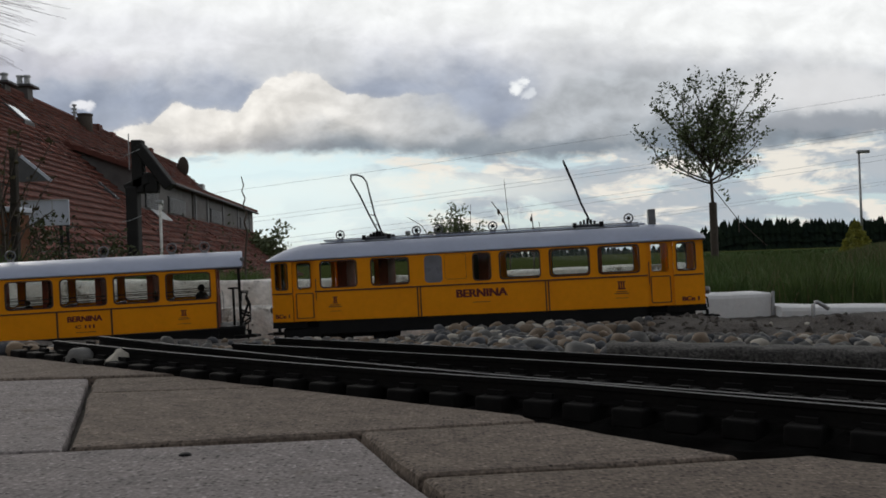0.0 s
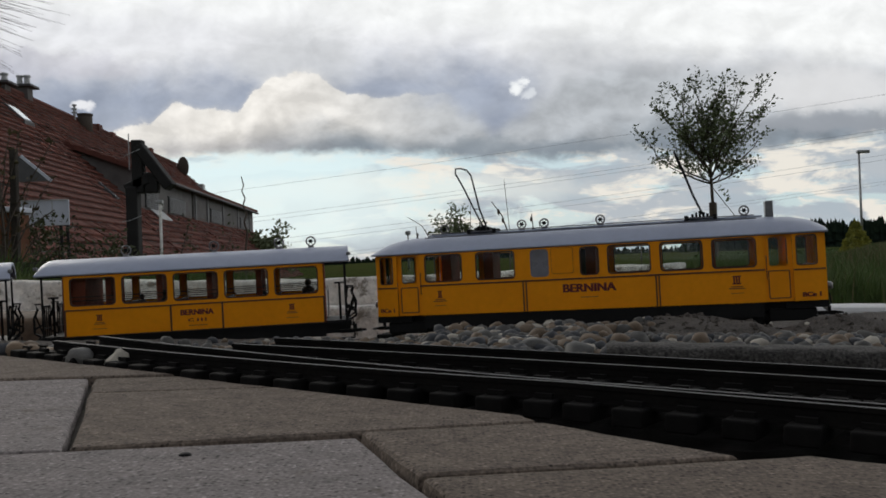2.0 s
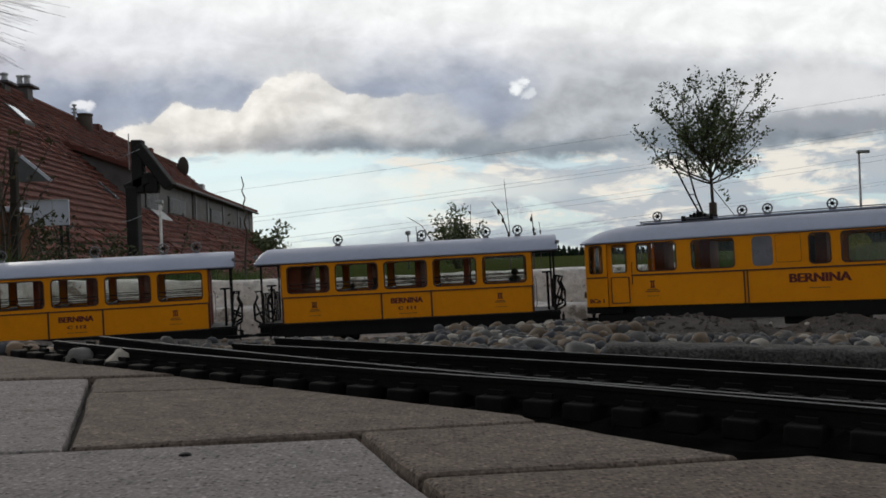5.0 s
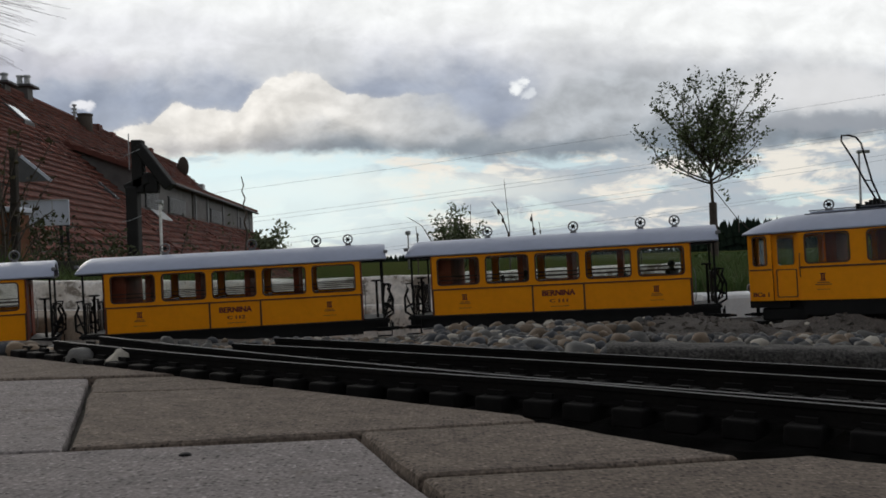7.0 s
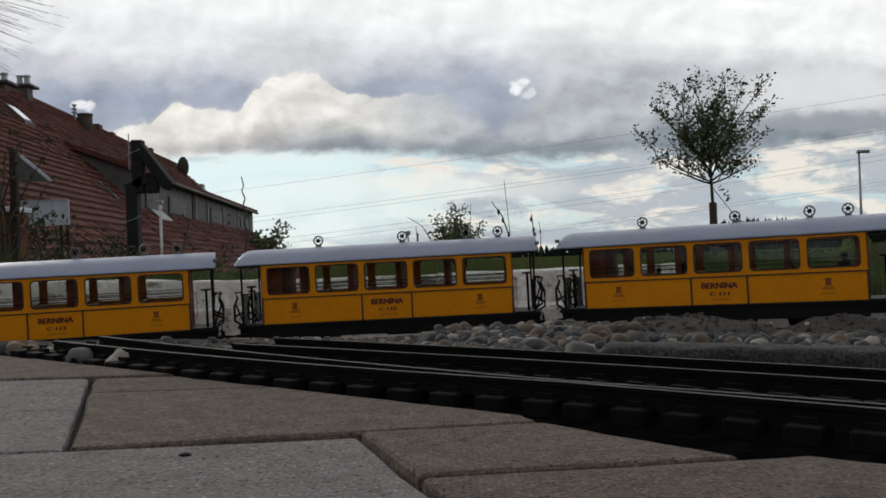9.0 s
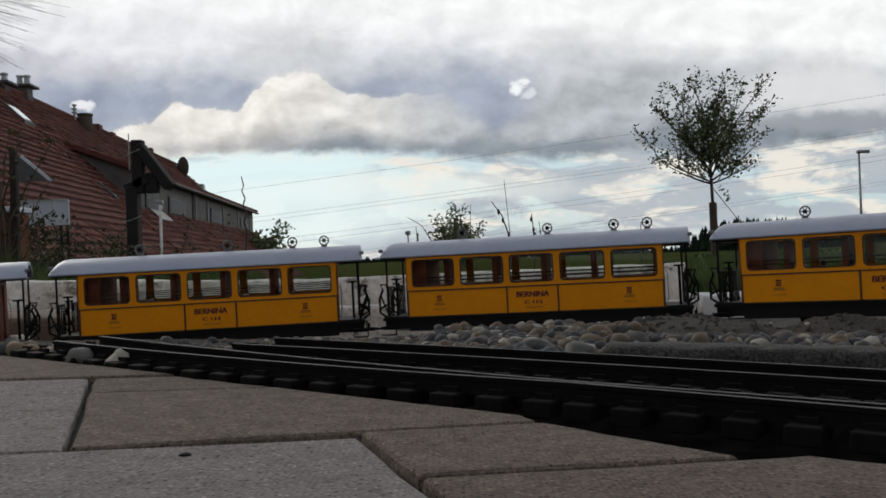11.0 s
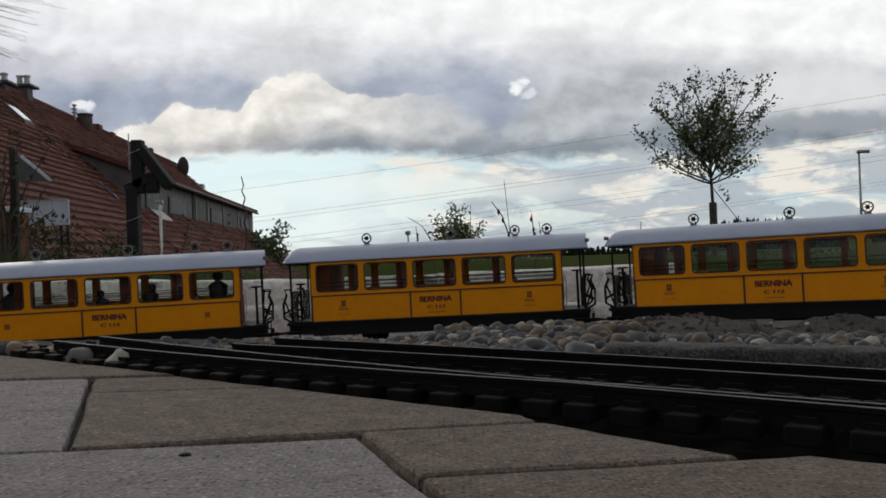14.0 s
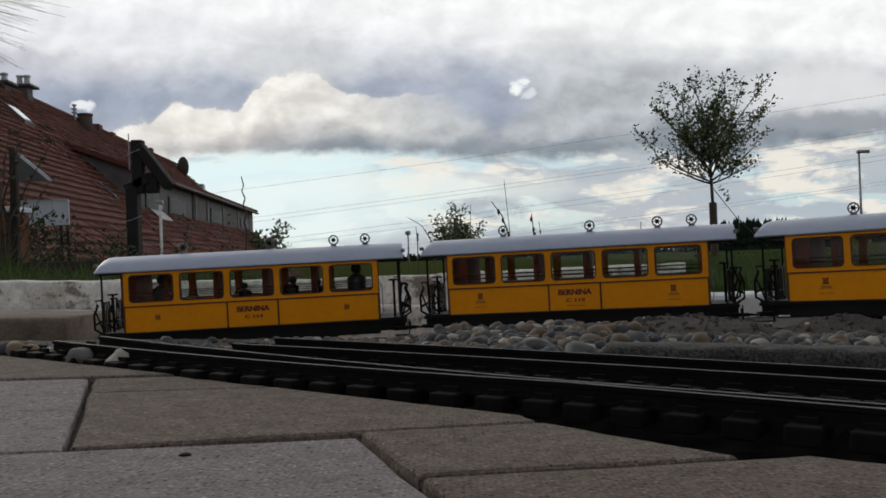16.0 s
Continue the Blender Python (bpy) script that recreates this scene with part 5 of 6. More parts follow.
def leafy(name, root, tips, size, mat, rnd, per=9, spread=0.09):
    """Folded little leaves round twig points, as one crown."""
    vs, fs = [], []
    for p, d in tips:
        for _ in range(per):
            c = p + Vector((rnd.gauss(0, spread), rnd.gauss(0, spread), rnd.gauss(0, spread * 0.9)))
            n = Vector((rnd.gauss(0, 1), rnd.gauss(0, 1), rnd.gauss(0, 1))).normalized()
            l = (d * 0.4 + Vector((rnd.gauss(0, 1), rnd.gauss(0, 1), rnd.gauss(0, 0.7)))).normalized()
            w = l.cross(n).normalized()
            L_ = size * rnd.uniform(0.65, 1.25)
            b = len(vs)
            up = w.cross(l) * L_ * 0.12
            vs += [tuple(c), tuple(c + l * L_ * 0.5 + w * L_ * 0.26 + up), tuple(c + l * L_), tuple(c + l * L_ * 0.5 - w * L_ * 0.26 + up)]
            fs += [(b, b + 1, b + 2), (b, b + 2, b + 3)]
    me = bpy.data.meshes.new(name)
    me.from_pydata(vs, [], fs)
    me.materials.append(mat)
    ob = new(name, me)
    ob.parent = root
    return ob


def grow(bm, p, d, length, r, depth, rnd, tips, curl=0.25, split=3):
    """A limb in short pieces; twigs leave it on the way."""
    n = 5
    pts = [p.copy()]
    for i in range(n):
        d = (d + Vector((rnd.gauss(0, curl * 0.4), rnd.gauss(0, curl * 0.4), rnd.gauss(0.04, curl * 0.2)))).normalized()
        p = p + d * length / n
        pts.append(p.copy())
        if depth <= 1 and i >= 1:
            tips.append((p.copy(), d.copy()))
        if depth == 2 and i >= 2:
            tips.append((p.copy(), d.copy()))
    tube(bm, pts, r, 5 if depth < 2 else 7, r * 0.45)
    if depth > 0:
        for i in range(split + (1 if depth > 1 else 0)):
            q = pts[1 + (i * (n - 1)) // max(1, split)] if depth < 3 else pts[min(n, 2 + i)]
            a = rnd.uniform(0, 6.3)
            side = Vector((math.cos(a), math.sin(a), rnd.uniform(0.1, 0.7)))
            grow(bm, q, (d * 0.75 + side * 0.62).normalized(), length * rnd.uniform(0.5, 0.68), r * 0.5, depth - 1, rnd, tips, curl, split)


def young_tree():
    rnd = random.Random(5)
    base = Vector((3.744, 12.5, ground_z(3.744, 12.5) - 0.02))
    root = thing("young_tree", Matrix.Translation(base), "slim young fruit tree with a loose airy crown", "tree")
    bm, tips = bmesh.new(), []
    fork = 0.98 - base.z
    tube(bm, [(0, 0, 0), (0.005, 0, fork * 0.5), (-0.01, 0, fork), (-0.02, 0.0, fork + 0.5), (-0.04, 0, fork + 0.95)], 0.032, 8, 0.010)
    for k in range(6):
        tips.append((Vector((-0.02 - 0.006 * k, 0, fork + 0.5 + 0.085 * k)), Vector((0, 0, 1))))
    # main limbs: azimuth, lean from upright, length, height above the fork
    for az, lean, ln, h in ((180, 66, 0.80, 0.02), (165, 78, 0.55, 0.00), (12, 76, 0.50, 0.00), (200, 46, 0.82, 0.08), (150, 34, 0.85, 0.16), (0, 62, 0.74, 0.04), (15, 48, 0.80, 0.12), (-20, 32, 0.85, 0.22), (90, 54, 0.62, 0.12), (-90, 54, 0.62, 0.08), (120, 13, 0.72, 0.34), (-60, 16, 0.70, 0.34), (200, 24, 0.76, 0.28), (-10, 24, 0.74, 0.28), (185, 56, 0.66, 0.28), (5, 54, 0.66, 0.26)):
        a, l = radians(az), radians(lean)
        grow(bm, Vector((-0.01, 0, fork + h)), Vector((math.sin(l) * math.cos(a), math.sin(l) * math.sin(a), math.cos(l))), ln, 0.014, 2, rnd, tips, 0.16, 3)
    part("trunk", bm, BARK, root, "thin dark trunk and limbs", True)
    leafy("crown", root, tips, 0.056, LEAF, rnd, 5, 0.034)
    part("trunk_guard", tubed([(0, 0, 0), (0, 0, 0.72 - base.z)], 0.052, 10), BARK, root, "brown trunk guard")
    part("tie_wire", tubed([(0, 0, fork - 0.05), (0.33, 0, fork - 0.5), (0.72, 0, fork - 0.88)], 0.006, 5), BARK, root, "slack guy line")
    part("hanging_twig", tubed([(0.345, 0, fork - 0.45), (0.345, 0, fork - 0.68)], 0.008, 5), BARK, root)
    twig = []
    for k in range(10):
        twig.append((Vector((0.10 + 0.014 * k, 0, fork - 0.05 - 0.02 * k)), Vector((1, 0, -0.5))))
    leafy("hanging_leaves", root, twig, 0.06, LEAF, rnd, 2, 0.015)


young_tree()


def shrub(name, at, height, width, n, size, label, seed, mat=None, stems=7):
    rnd = random.Random(seed)
    root = thing(name, Matrix.Translation(at), label, "shrub")
    bm, tips = bmesh.new(), []
    for k in range(stems):
        a = rnd.uniform(0, 6.3)
        out = width * 0.5 * math.sqrt(rnd.random())
        grow(bm, Vector((0.1 * out * math.cos(a), 0.1 * out * math.sin(a), 0)), Vector((out * math.cos(a), out * math.sin(a), height * 0.9)).normalized(), height * rnd.uniform(0.65, 0.95), height * 0.012, 1, rnd, tips, 0.2, 4)
    part("stem", bm, BARK, root)
    leafy("foliage", root, tips, size, mat or LEAF, rnd, n, width * 0.07)


shrub("shrub", (0.47, 25.0, -0.4), 1.52, 1.08, 16, 0.10, "leafy green bush on the meadow", 31, None, 10)
shrub("shrub", (-10.9, 55.0, -2.2), 3.6, 3.8, 20, 0.30, "broad green tree beyond the house row", 32, None, 18)
shrub("shrub", (-2.05, 4.3, -0.96), 0.96, 0.8, 30, 0.026, "dark green weeds beside the shed", 33, WEED, 10)
shrub("shrub", (-1.55, 4.1, -0.80), 0.82, 0.6, 30, 0.024, "dark green weeds before the house", 34, WEED, 10)
shrub("shrub", (-1.17, 3.9, -0.68), 0.74, 0.5, 16, 0.022, "low weeds below the white pole", 35, WEED)
shrub("shrub", (-1.76, 3.75, -0.54), 0.66, 0.66, 40, 0.024, "dense dark weeds under the sheet canopy", 37, WEED, 12)
shrub("shrub", (-1.50, 3.70, -0.52), 0.60, 0.6, 38, 0.024, "dense dark weeds above the wall", 38, WEED, 10)
shrub("shrub", (-1.44, 2.96, -0.12), 0.56, 0.07, 4, 0.022, "brown withered climber round the wooden post", 36, OLIVE, 5)


def conifer():
    rnd = random.Random(8)
    base = Vector((9.12, 20.0, ground_z(9.12, 20) - 0.05))
    root = thing("conifer", Matrix.Translation(base), "small golden-green cone-shaped conifer in the meadow", "conifer")
    part("trunk", tubed([(0, 0, 0), (0, 0, 0.5)], 0.04, 6, 0.01), BARK, root)
    tips = []
    top = 0.56 - base.z
    for k in range(900):
        h = rnd.random() ** 1.4
        a, r = rnd.uniform(0, 6.3), 0.40 * (1 - h) ** 0.85 * rnd.uniform(0.75, 1.05)
        tips.append((Vector((r * math.cos(a), r * math.sin(a), h * top)), Vector((0.4 * math.cos(a), 0.4 * math.sin(a), 1)).normalized()))
    leafy("foliage", root, tips, 0.07, CONE, rnd, 3, 0.012)


conifer()


def forest():
    rnd = random.Random(9)
    vs, fs = [], []

    def spruce(x, y, z, h, r):
        b, n = len(vs), 6
        for k in range(4):
            zz, rr = z + h * (0.02 + 0.25 * k), r * (1 - 0.22 * k)
            c = len(vs)
            for j in range(n):
                q = rr * rnd.uniform(0.7, 1.15)
                vs.append((x + q * math.cos(j * 6.283 / n), y + q * math.sin(j * 6.283 / n), zz + rnd.uniform(-0.03, 0.03) * h))
            vs.append((x + rnd.uniform(-0.4, 0.4), y, min(z + h, zz + h * 0.36)))
            for j in range(n):
                fs.append((c + j, c + (j + 1) % n, c + n))
    for row in range(7):
        y = 400 + row * 7
        x = 118.0
        while x < 285:
            h = 13.5 + rnd.uniform(-1.6, 1.8) + 1.2 * math.sin(x * 0.06)
            h *= smoothstep(108, 136, x) * 0.75 + 0.25
            spruce(x + rnd.uniform(-1, 1), y, -1.2, h, rnd.uniform(2.4, 4.0))
            x += rnd.uniform(1.6, 3.2)
    for row in range(3):
        x = -260.0
        while x < 330:
            spruce(x, 950 + row * 15, -1.5, 9 + 3 * math.sin(x * 0.02) + rnd.uniform(-2, 3), rnd.uniform(4, 6))
            x += rnd.uniform(4, 7)
    me = bpy.data.meshes.new("forest")
    me.from_pydata(vs, [], fs)
    me.materials.append(FOREST)
    tagged(new("forest", me), "dark spruce forest along the far meadow edge", "forest", kind="stuff")
    # bushes at the forest's foot
    s = []
    for _ in range(2600):
        y = rnd.uniform(40, 120)
        x = rnd.uniform(0.28, 0.60) * y
        s.append((x, y, ground_z(x, y), rnd.uniform(0.10, 0.26), 0.20))
    blades("hedge", s, GRASS, "dull green scrub along the far meadow", 6, "scrub")


forest()


# ---- poles, lamp, cables, stalks ----
def street_lamp(name, at, height, reach, label, r=0.07):
    root = thing(name, Matrix.Translation(at), label, "street lamp")
    part("post", tubed([(0, 0, 0), (0, 0, height)], r, 10, r * 0.7), GALV, root, "slim grey post", True)
    bm = bmesh.new()
    box(bm, -0.12, reach, -0.14, 0.14, height - 0.02, height + 0.17, bevel=0.06)
    part("lamp_head", bm, GALV, root, "flat grey lamp head", True)


street_lamp("street_lamp", (24.5, 53.0, -0.5), 5.95, 0.62, "grey street lamp with a flat head over the meadow", 0.085)
street_lamp("street_lamp", (-1.50, 40.0, -0.5), 1.72, 0.12, "short grey lamp post far beyond the wall", 0.05)


def cables():
    far = [((-14.4, 62), 5.15, (29.6, 60), 9.95), ((-14.3, 62), 3.15, (29.4, 60), 7.62), ((-14.3, 62), 2.85, (29.4, 60), 7.40), ((-11.8, 62), 1.70, (29.4, 60), 5.95), ((-11.0, 62), 1.42, (29.4, 60), 5.62), ((-6.0, 62), 0.75, (29.4, 60), 4.20), ((-5.0, 62), 0.62, (29.4, 60), 4.00)]
    for (xa, ya), za, (xb, yb), zb in far:
        a, b = Vector((xa, ya, za)), Vector((xb, yb, zb))
        a, b = a - (b - a) * 0.35, b + (b - a) * 0.5
        pts = [a.lerp(b, k / 16) - Vector((0, 0, 2.0 * (k / 16) * (1 - k / 16))) + Vector((0, 0, 0.42)) for k in range(17)]
        tagged(link("overhead_cable", tubed(pts, 0.008, 5), CABLE), "thin dark overhead cable across the sky", "cable", "overhead cables")


cables()


def stalk(points, r, depth, label, knots=0):
    """A dry stalk standing behind the wall, from ground to tip."""
    rnd = random.Random(len(points) + int(r * 1e5))
    pts = [SITE @ Vector((x, depth, z)) for x, z in points]
    fine = []
    for a, b in zip(pts, pts[1:]):
        fine += [a.lerp(b, k / 4) for k in range(4)]
    fine.append(pts[-1])
    bm = tubed(fine, r, 6, r * 0.5)
    for k in range(knots):
        p = fine[int(len(fine) * (0.35 + 0.62 * k / knots))]
        bmesh.ops.create_icosphere(bm, subdivisions=1, radius=r * 2.1, matrix=Matrix.Translation(p + Vector((r * rnd.uniform(-2, 2), 0, 0))) @ Matrix.Diagonal((0.8, 0.8, 1.7, 1)))
    tagged(link("dry_stalk", bm, BARK, True), label, "dry stalk", "dry stalks behind the wall")


stalk([(-0.455, -0.06), (-0.462, 0.06), (-0.457, 0.125), (-0.464, 0.150), (-0.459, 0.170), (-0.467, 0.190), (-0.462, 0.205), (-0.470, 0.222), (-0.466, 0.236), (-0.471, 0.256)], 0.0027, 2.12, "twisted dry stalk behind the wall")
stalk([(-0.012, -0.04), (-0.024, 0.10), (-0.048, 0.140), (-0.082, 0.160)], 0.0015, 2.10, "thin bowed dry stalk behind the wall")
stalk([(-0.056, -0.04), (-0.060, 0.10), (-0.064, 0.140)], 0.0017, 2.15, "short straight dry stalk behind the wall", 3)
stalk([(0.060, -0.04), (0.063, 0.10), (0.064, 0.190)], 0.0009, 2.10, "thin upright dry stalk behind the wall")
stalk([(0.160, -0.04), (0.152, 0.12), (0.136, 0.165), (0.112, 0.196)], 0.0021, 2.10, "crooked dry stalk behind the wall", 3)
stalk([(0.158, -0.04), (0.154, 0.13), (0.141, 0.248)], 0.0012, 2.10, "long thin dry stalk behind the wall")
stalk([(0.212, -0.04), (0.210, 0.12), (0.205, 0.168)], 0.0020, 2.10, "short dry stalk with buds behind the wall", 4)
stalk([(0.228, -0.04), (0.226, 0.12), (0.222, 0.150)], 0.0013, 2.10, "very short dry stalk behind the wall", 2)
stalk([(0.460, -0.04), (0.458, 0.10), (0.4575, 0.150)], 0.0016, 2.10, "stub of a dry stalk behind the wall", 2)


# ---- the row of houses ----
RIDGE = 7.0


def row_frame(x, k):
    """Frame of a stretch of the row: along it, across towards the garden, up."""
    h = math.hypot(1, k)
    return Matrix(((k / h, 1 / h, 0, x), (1 / h, -k / h, 0, 0), (0, 0, 1, 0), (0, 0, 0, 1)))


ROW = row_frame(-14.21, -0.056)
PITCH = math.tan(radians(43))
EAVE = 9.3


def roof_at(v, drop=0.0):
    return RIDGE - drop - v * PITCH


def hexa(bm, pts):
    vs = [bm.verts.new(p) for p in pts]
    for f in ((0, 1, 2, 3), (7, 6, 5, 4), (0, 4, 5, 1), (1, 5, 6, 2), (2, 6, 7, 3), (3, 7, 4, 0)):
        bm.faces.new([vs[i] for i in f])
    return bm


def tile_piece(u, v, w, drop):
    """Corners of one roof tile at the row u, v, proud of the slope at its lower edge."""
    g = 0.34 * math.cos(radians(43))
    z0, z1 = roof_at(v, drop), roof_at(v + g + 0.02, drop)
    return [(u + 0.006, v, z0), (u + w - 0.006, v, z0), (u + w - 0.006, v + g + 0.02, z1 + 0.050), (u + 0.006, v + g + 0.02, z1 + 0.050),
            (u + 0.006, v, z0 + 0.015), (u + w - 0.006, v, z0 + 0.015), (u + w - 0.006, v + g + 0.03, z1 + 0.100), (u + 0.006, v + g + 0.03, z1 + 0.100)]


def dormer(root, u0, u1, v_top, v_front, z_edge, windows, drop):
    """Shed dormer: cheeks, front wall, tiled lid, blinds in its windows."""
    zf = roof_at(v_front, drop)
    zt = roof_at(v_top, drop)
    bm = bmesh.new()
    hexa(bm, [(u0, v_top, zt - 0.1), (u1, v_top, zt - 0.1), (u1, v_front, zf - 0.1), (u0, v_front, zf - 0.1), (u0, v_top, zt + 0.01), (u1, v_top, zt + 0.01), (u1, v_front, z_edge), (u0, v_front, z_edge)])
    d = part("dormer", bm, HOUSE, root, "grey-clad shed dormer")
    bm = bmesh.new()
    k = (zt - z_edge) / (v_front - v_top)
    a, b = v_top - 0.4, v_front + 0.30
    za, zb = z_edge + k * (v_front - a), z_edge + k * (v_front - b)
    hexa(bm, [(u0 - 0.25, a, za), (u1 + 0.25, a, za), (u1 + 0.25, b, zb), (u0 - 0.25, b, zb), (u0 - 0.25, a, za + 0.14), (u1 + 0.25, a, za + 0.14), (u1 + 0.25, b, zb + 0.14), (u0 - 0.25, b, zb + 0.14)])
    part("dormer_roof", bm, TILE, d, "red tiled dormer lid")
    n = 6
    for i in range(n):
        va, vb = a + (b - a) * i / n, a + (b - a) * (i + 1) / n
        pa, pb = z_edge + k * (v_front - va) + 0.14, z_edge + k * (v_front - vb) + 0.14
        bm = bmesh.new()
        hexa(bm, [(u0 - 0.25, va, pa), (u1 + 0.25, va, pa), (u1 + 0.25, vb, pb), (u0 - 0.25, vb, pb), (u0 - 0.25, va, pa + 0.012), (u1 + 0.25, va, pa + 0.012), (u1 + 0.25, vb + 0.02, pb + 0.07), (u0 - 0.25, vb + 0.02, pb + 0.07)])
        part("tile_course", bm, TILE, d)
    part("gutter", tubed([(u0 - 0.25, b, zb), (u1 + 0.25, b, zb)], 0.07, 6), ZINC, d)
    for ua, ub, wa, wb in windows:
        w = part("window", boxed(ua, ub, v_front - 0.02, v_front + 0.03, wa, wb), DARKGLASS, d, "dark window behind a grey blind")
        part("window_frame", boxed(ua - 0.08, ub + 0.08, v_front, v_front + 0.06, wb, wb + 0.06), ZINC, w)
        n = 9
        for i in range(n):
            z = wa + (wb - wa) * (i + 0.5) / n
            part("blind_slat", boxed(ua, ub, v_front + 0.04, v_front + 0.085, z - 0.032, z + 0.02), SHUTTER, w)
    return d


def house(u0, u1, drop, label, tiles=False, course_w=0.30):
    root = thing("row_house", ROW.copy(), label, "house", "row of houses")
    bm = bmesh.new()
    zr, ze = RIDGE - drop, roof_at(EAVE, drop)
    back = 5.0
    zk = RIDGE - drop - back * PITCH
    prof = [(0, zr), (EAVE, ze), (EAVE, ze - 0.2), (EAVE - 0.4, ze - 0.2), (EAVE - 0.4, -6.5), (-back, -6.5), (-back, zk)]
    a = [bm.verts.new((u0, v, z)) for v, z in prof]
    b = [bm.verts.new((u1, v, z)) for v, z in prof]
    for i in range(len(prof)):
        bm.faces.new((a[i], a[(i + 1) % len(prof)], b[(i + 1) % len(prof)], b[i]))
    bm.faces.new(a[::-1]), bm.faces.new(b)
    part("wall", bm, HOUSE, root, "grey rendered house wall")
    part("ridge_cap", tubed([(u0, 0, zr + 0.03), (u1, 0, zr + 0.03)], 0.14, 8), TILE, root, "rounded ridge tiles")
    part("verge_board", hexa(bmesh.new(), [(u0 - 0.12, -0.05, zr - 0.05), (u0, -0.05, zr - 0.05), (u0, EAVE + 0.1, ze - 0.1), (u0 - 0.12, EAVE + 0.1, ze - 0.1), (u0 - 0.12, -0.05, zr + 0.06), (u0, -0.05, zr + 0.06), (u0, EAVE + 0.1, ze + 0.05), (u0 - 0.12, EAVE + 0.1, ze + 0.05)]), TILE, root)
    part("gutter", tubed([(u0, EAVE + 0.08, ze - 0.02), (u1, EAVE + 0.08, ze - 0.02)], 0.08, 6), ZINC, root)
    g = 0.34 * math.cos(radians(43))
    rows = int(EAVE / g)
    made = 0
    vs, fs = [], []
    proto = None
    for r in range(rows):
        v = r * g
        u = u0 + (0.15 if r % 2 else 0.0)
        while u < u1:
            w = min(course_w, u1 - u)
            if tiles and made < 300 and 21.0 < u < 29.0 and 3.2 < v < 7.0 and w > 0.29:
                if proto is None:
                    proto = bpy.data.meshes.new("tile")
                    bm = hexa(bmesh.new(), [(p[0], p[1], p[2] - roof_at(0, drop)) for p in tile_piece(0, 0, 0.30, drop)])
                    bmesh.ops.recalc_face_normals(bm, faces=bm.faces)
                    bm.to_mesh(proto)
                    bm.free()
                    proto.materials.append(TILE)
                o = new("tile", proto)
                o.parent = root
                o.matrix_basis = pose(u, v, roof_at(v, drop) + 0.006 * noise.noise(Vector((u * 7, v * 7, 0))))
                made += 1
            else:
                c = len(vs)
                jig = 0.045 * noise.noise(Vector((u * 5.1, v * 4.3, 2)))
                vs += [(p[0], p[1], p[2] + jig) for p in tile_piece(u, v, w, drop)]
                fs += [tuple(c + i for i in f) for f in ((4, 5, 6, 7), (2, 6, 5, 1), (3, 7, 6, 2), (0, 4, 7, 3))]
            u += course_w
    me = bpy.data.meshes.new("roof_tiles")
    me.from_pydata(vs, [], fs)
    me.materials.append(TILES)
    ob = new("roof_tiles", me)
    ob.parent = root
    tagged(ob, "courses of weathered brick-red roof tiles", kind="stuff")
    return root


def island_material():
    """Roof tiles that differ one from the next."""
    m = material("brick_red_tile_courses", (0.175, 0.062, 0.045), 0.9, spread=0.2, scale=1.6, bump=0.2, second=(0.115, 0.046, 0.037), spec=0.25)
    nt = m.node_tree
    N, L = nt.nodes.new, nt.links.new
    bsdf = nt.nodes["Principled BSDF"]
    old = bsdf.inputs["Base Color"].links[0].from_socket
    geo, rng, sc = N("ShaderNodeNewGeometry"), N("ShaderNodeMapRange"), N("ShaderNodeVectorMath")
    rng.inputs[3].default_value, rng.inputs[4].default_value = 0.62, 1.32
    sc.operation = "SCALE"
    L(geo.outputs["Random Per Island"], rng.inputs[0])
    L(old, sc.inputs[0])
    L(rng.outputs[0], sc.inputs["Scale"])
    L(sc.outputs[0], bsdf.inputs["Base Color"])
    return m


TILES = island_material()


def sloped(u0, u1, v0, v1, low, high):
    """A flat body lying on the roof slope."""
    return hexa(bmesh.new(), [(u, v, roof_at(v) + h) for h in (low, high) for u, v in ((u0, v0), (u1, v0), (u1, v1), (u0, v1))])


def roof_window(h, u0, v0, v1, w):
    f = part("roof_window", sloped(u0, u0 + w, v0, v1, 0.0, 0.15), ZINC, h, "roof window with a pale reflecting pane")
    m = 0.08
    part("pane", sloped(u0 + m, u0 + w - m, v0 + m, v1 - m, 0.14, 0.17), PANE, f, "bright glass pane")


def ridge_chimney(h, u, z0, z1, w, pot):
    """Rendered stack on the ridge with a projecting cap and pale pots."""
    c = part("chimney", boxed(u - w / 2, u + w / 2, -w / 2, w / 2, z0, z1), HOUSE, h, "short rendered chimney")
    part("chimney_cap", boxed(u - w * 0.9, u + w * 0.9, -w * 0.9, w * 0.9, z1, z1 + 0.10, bevel=0.02), ZINC, c, "dark cap slab")
    for k in (-0.14, 0.14):
        bm = tubed([(u, k, z1 + 0.08), (u, k, z1 + 0.08 + pot)], 0.12, 12, 0.10)
        tube(bm, [(u, k, z1 + 0.06 + pot), (u, k, z1 + 0.13 + pot)], 0.135, 12)
        part("flue", bm, GALV, c, "pale metal flue")


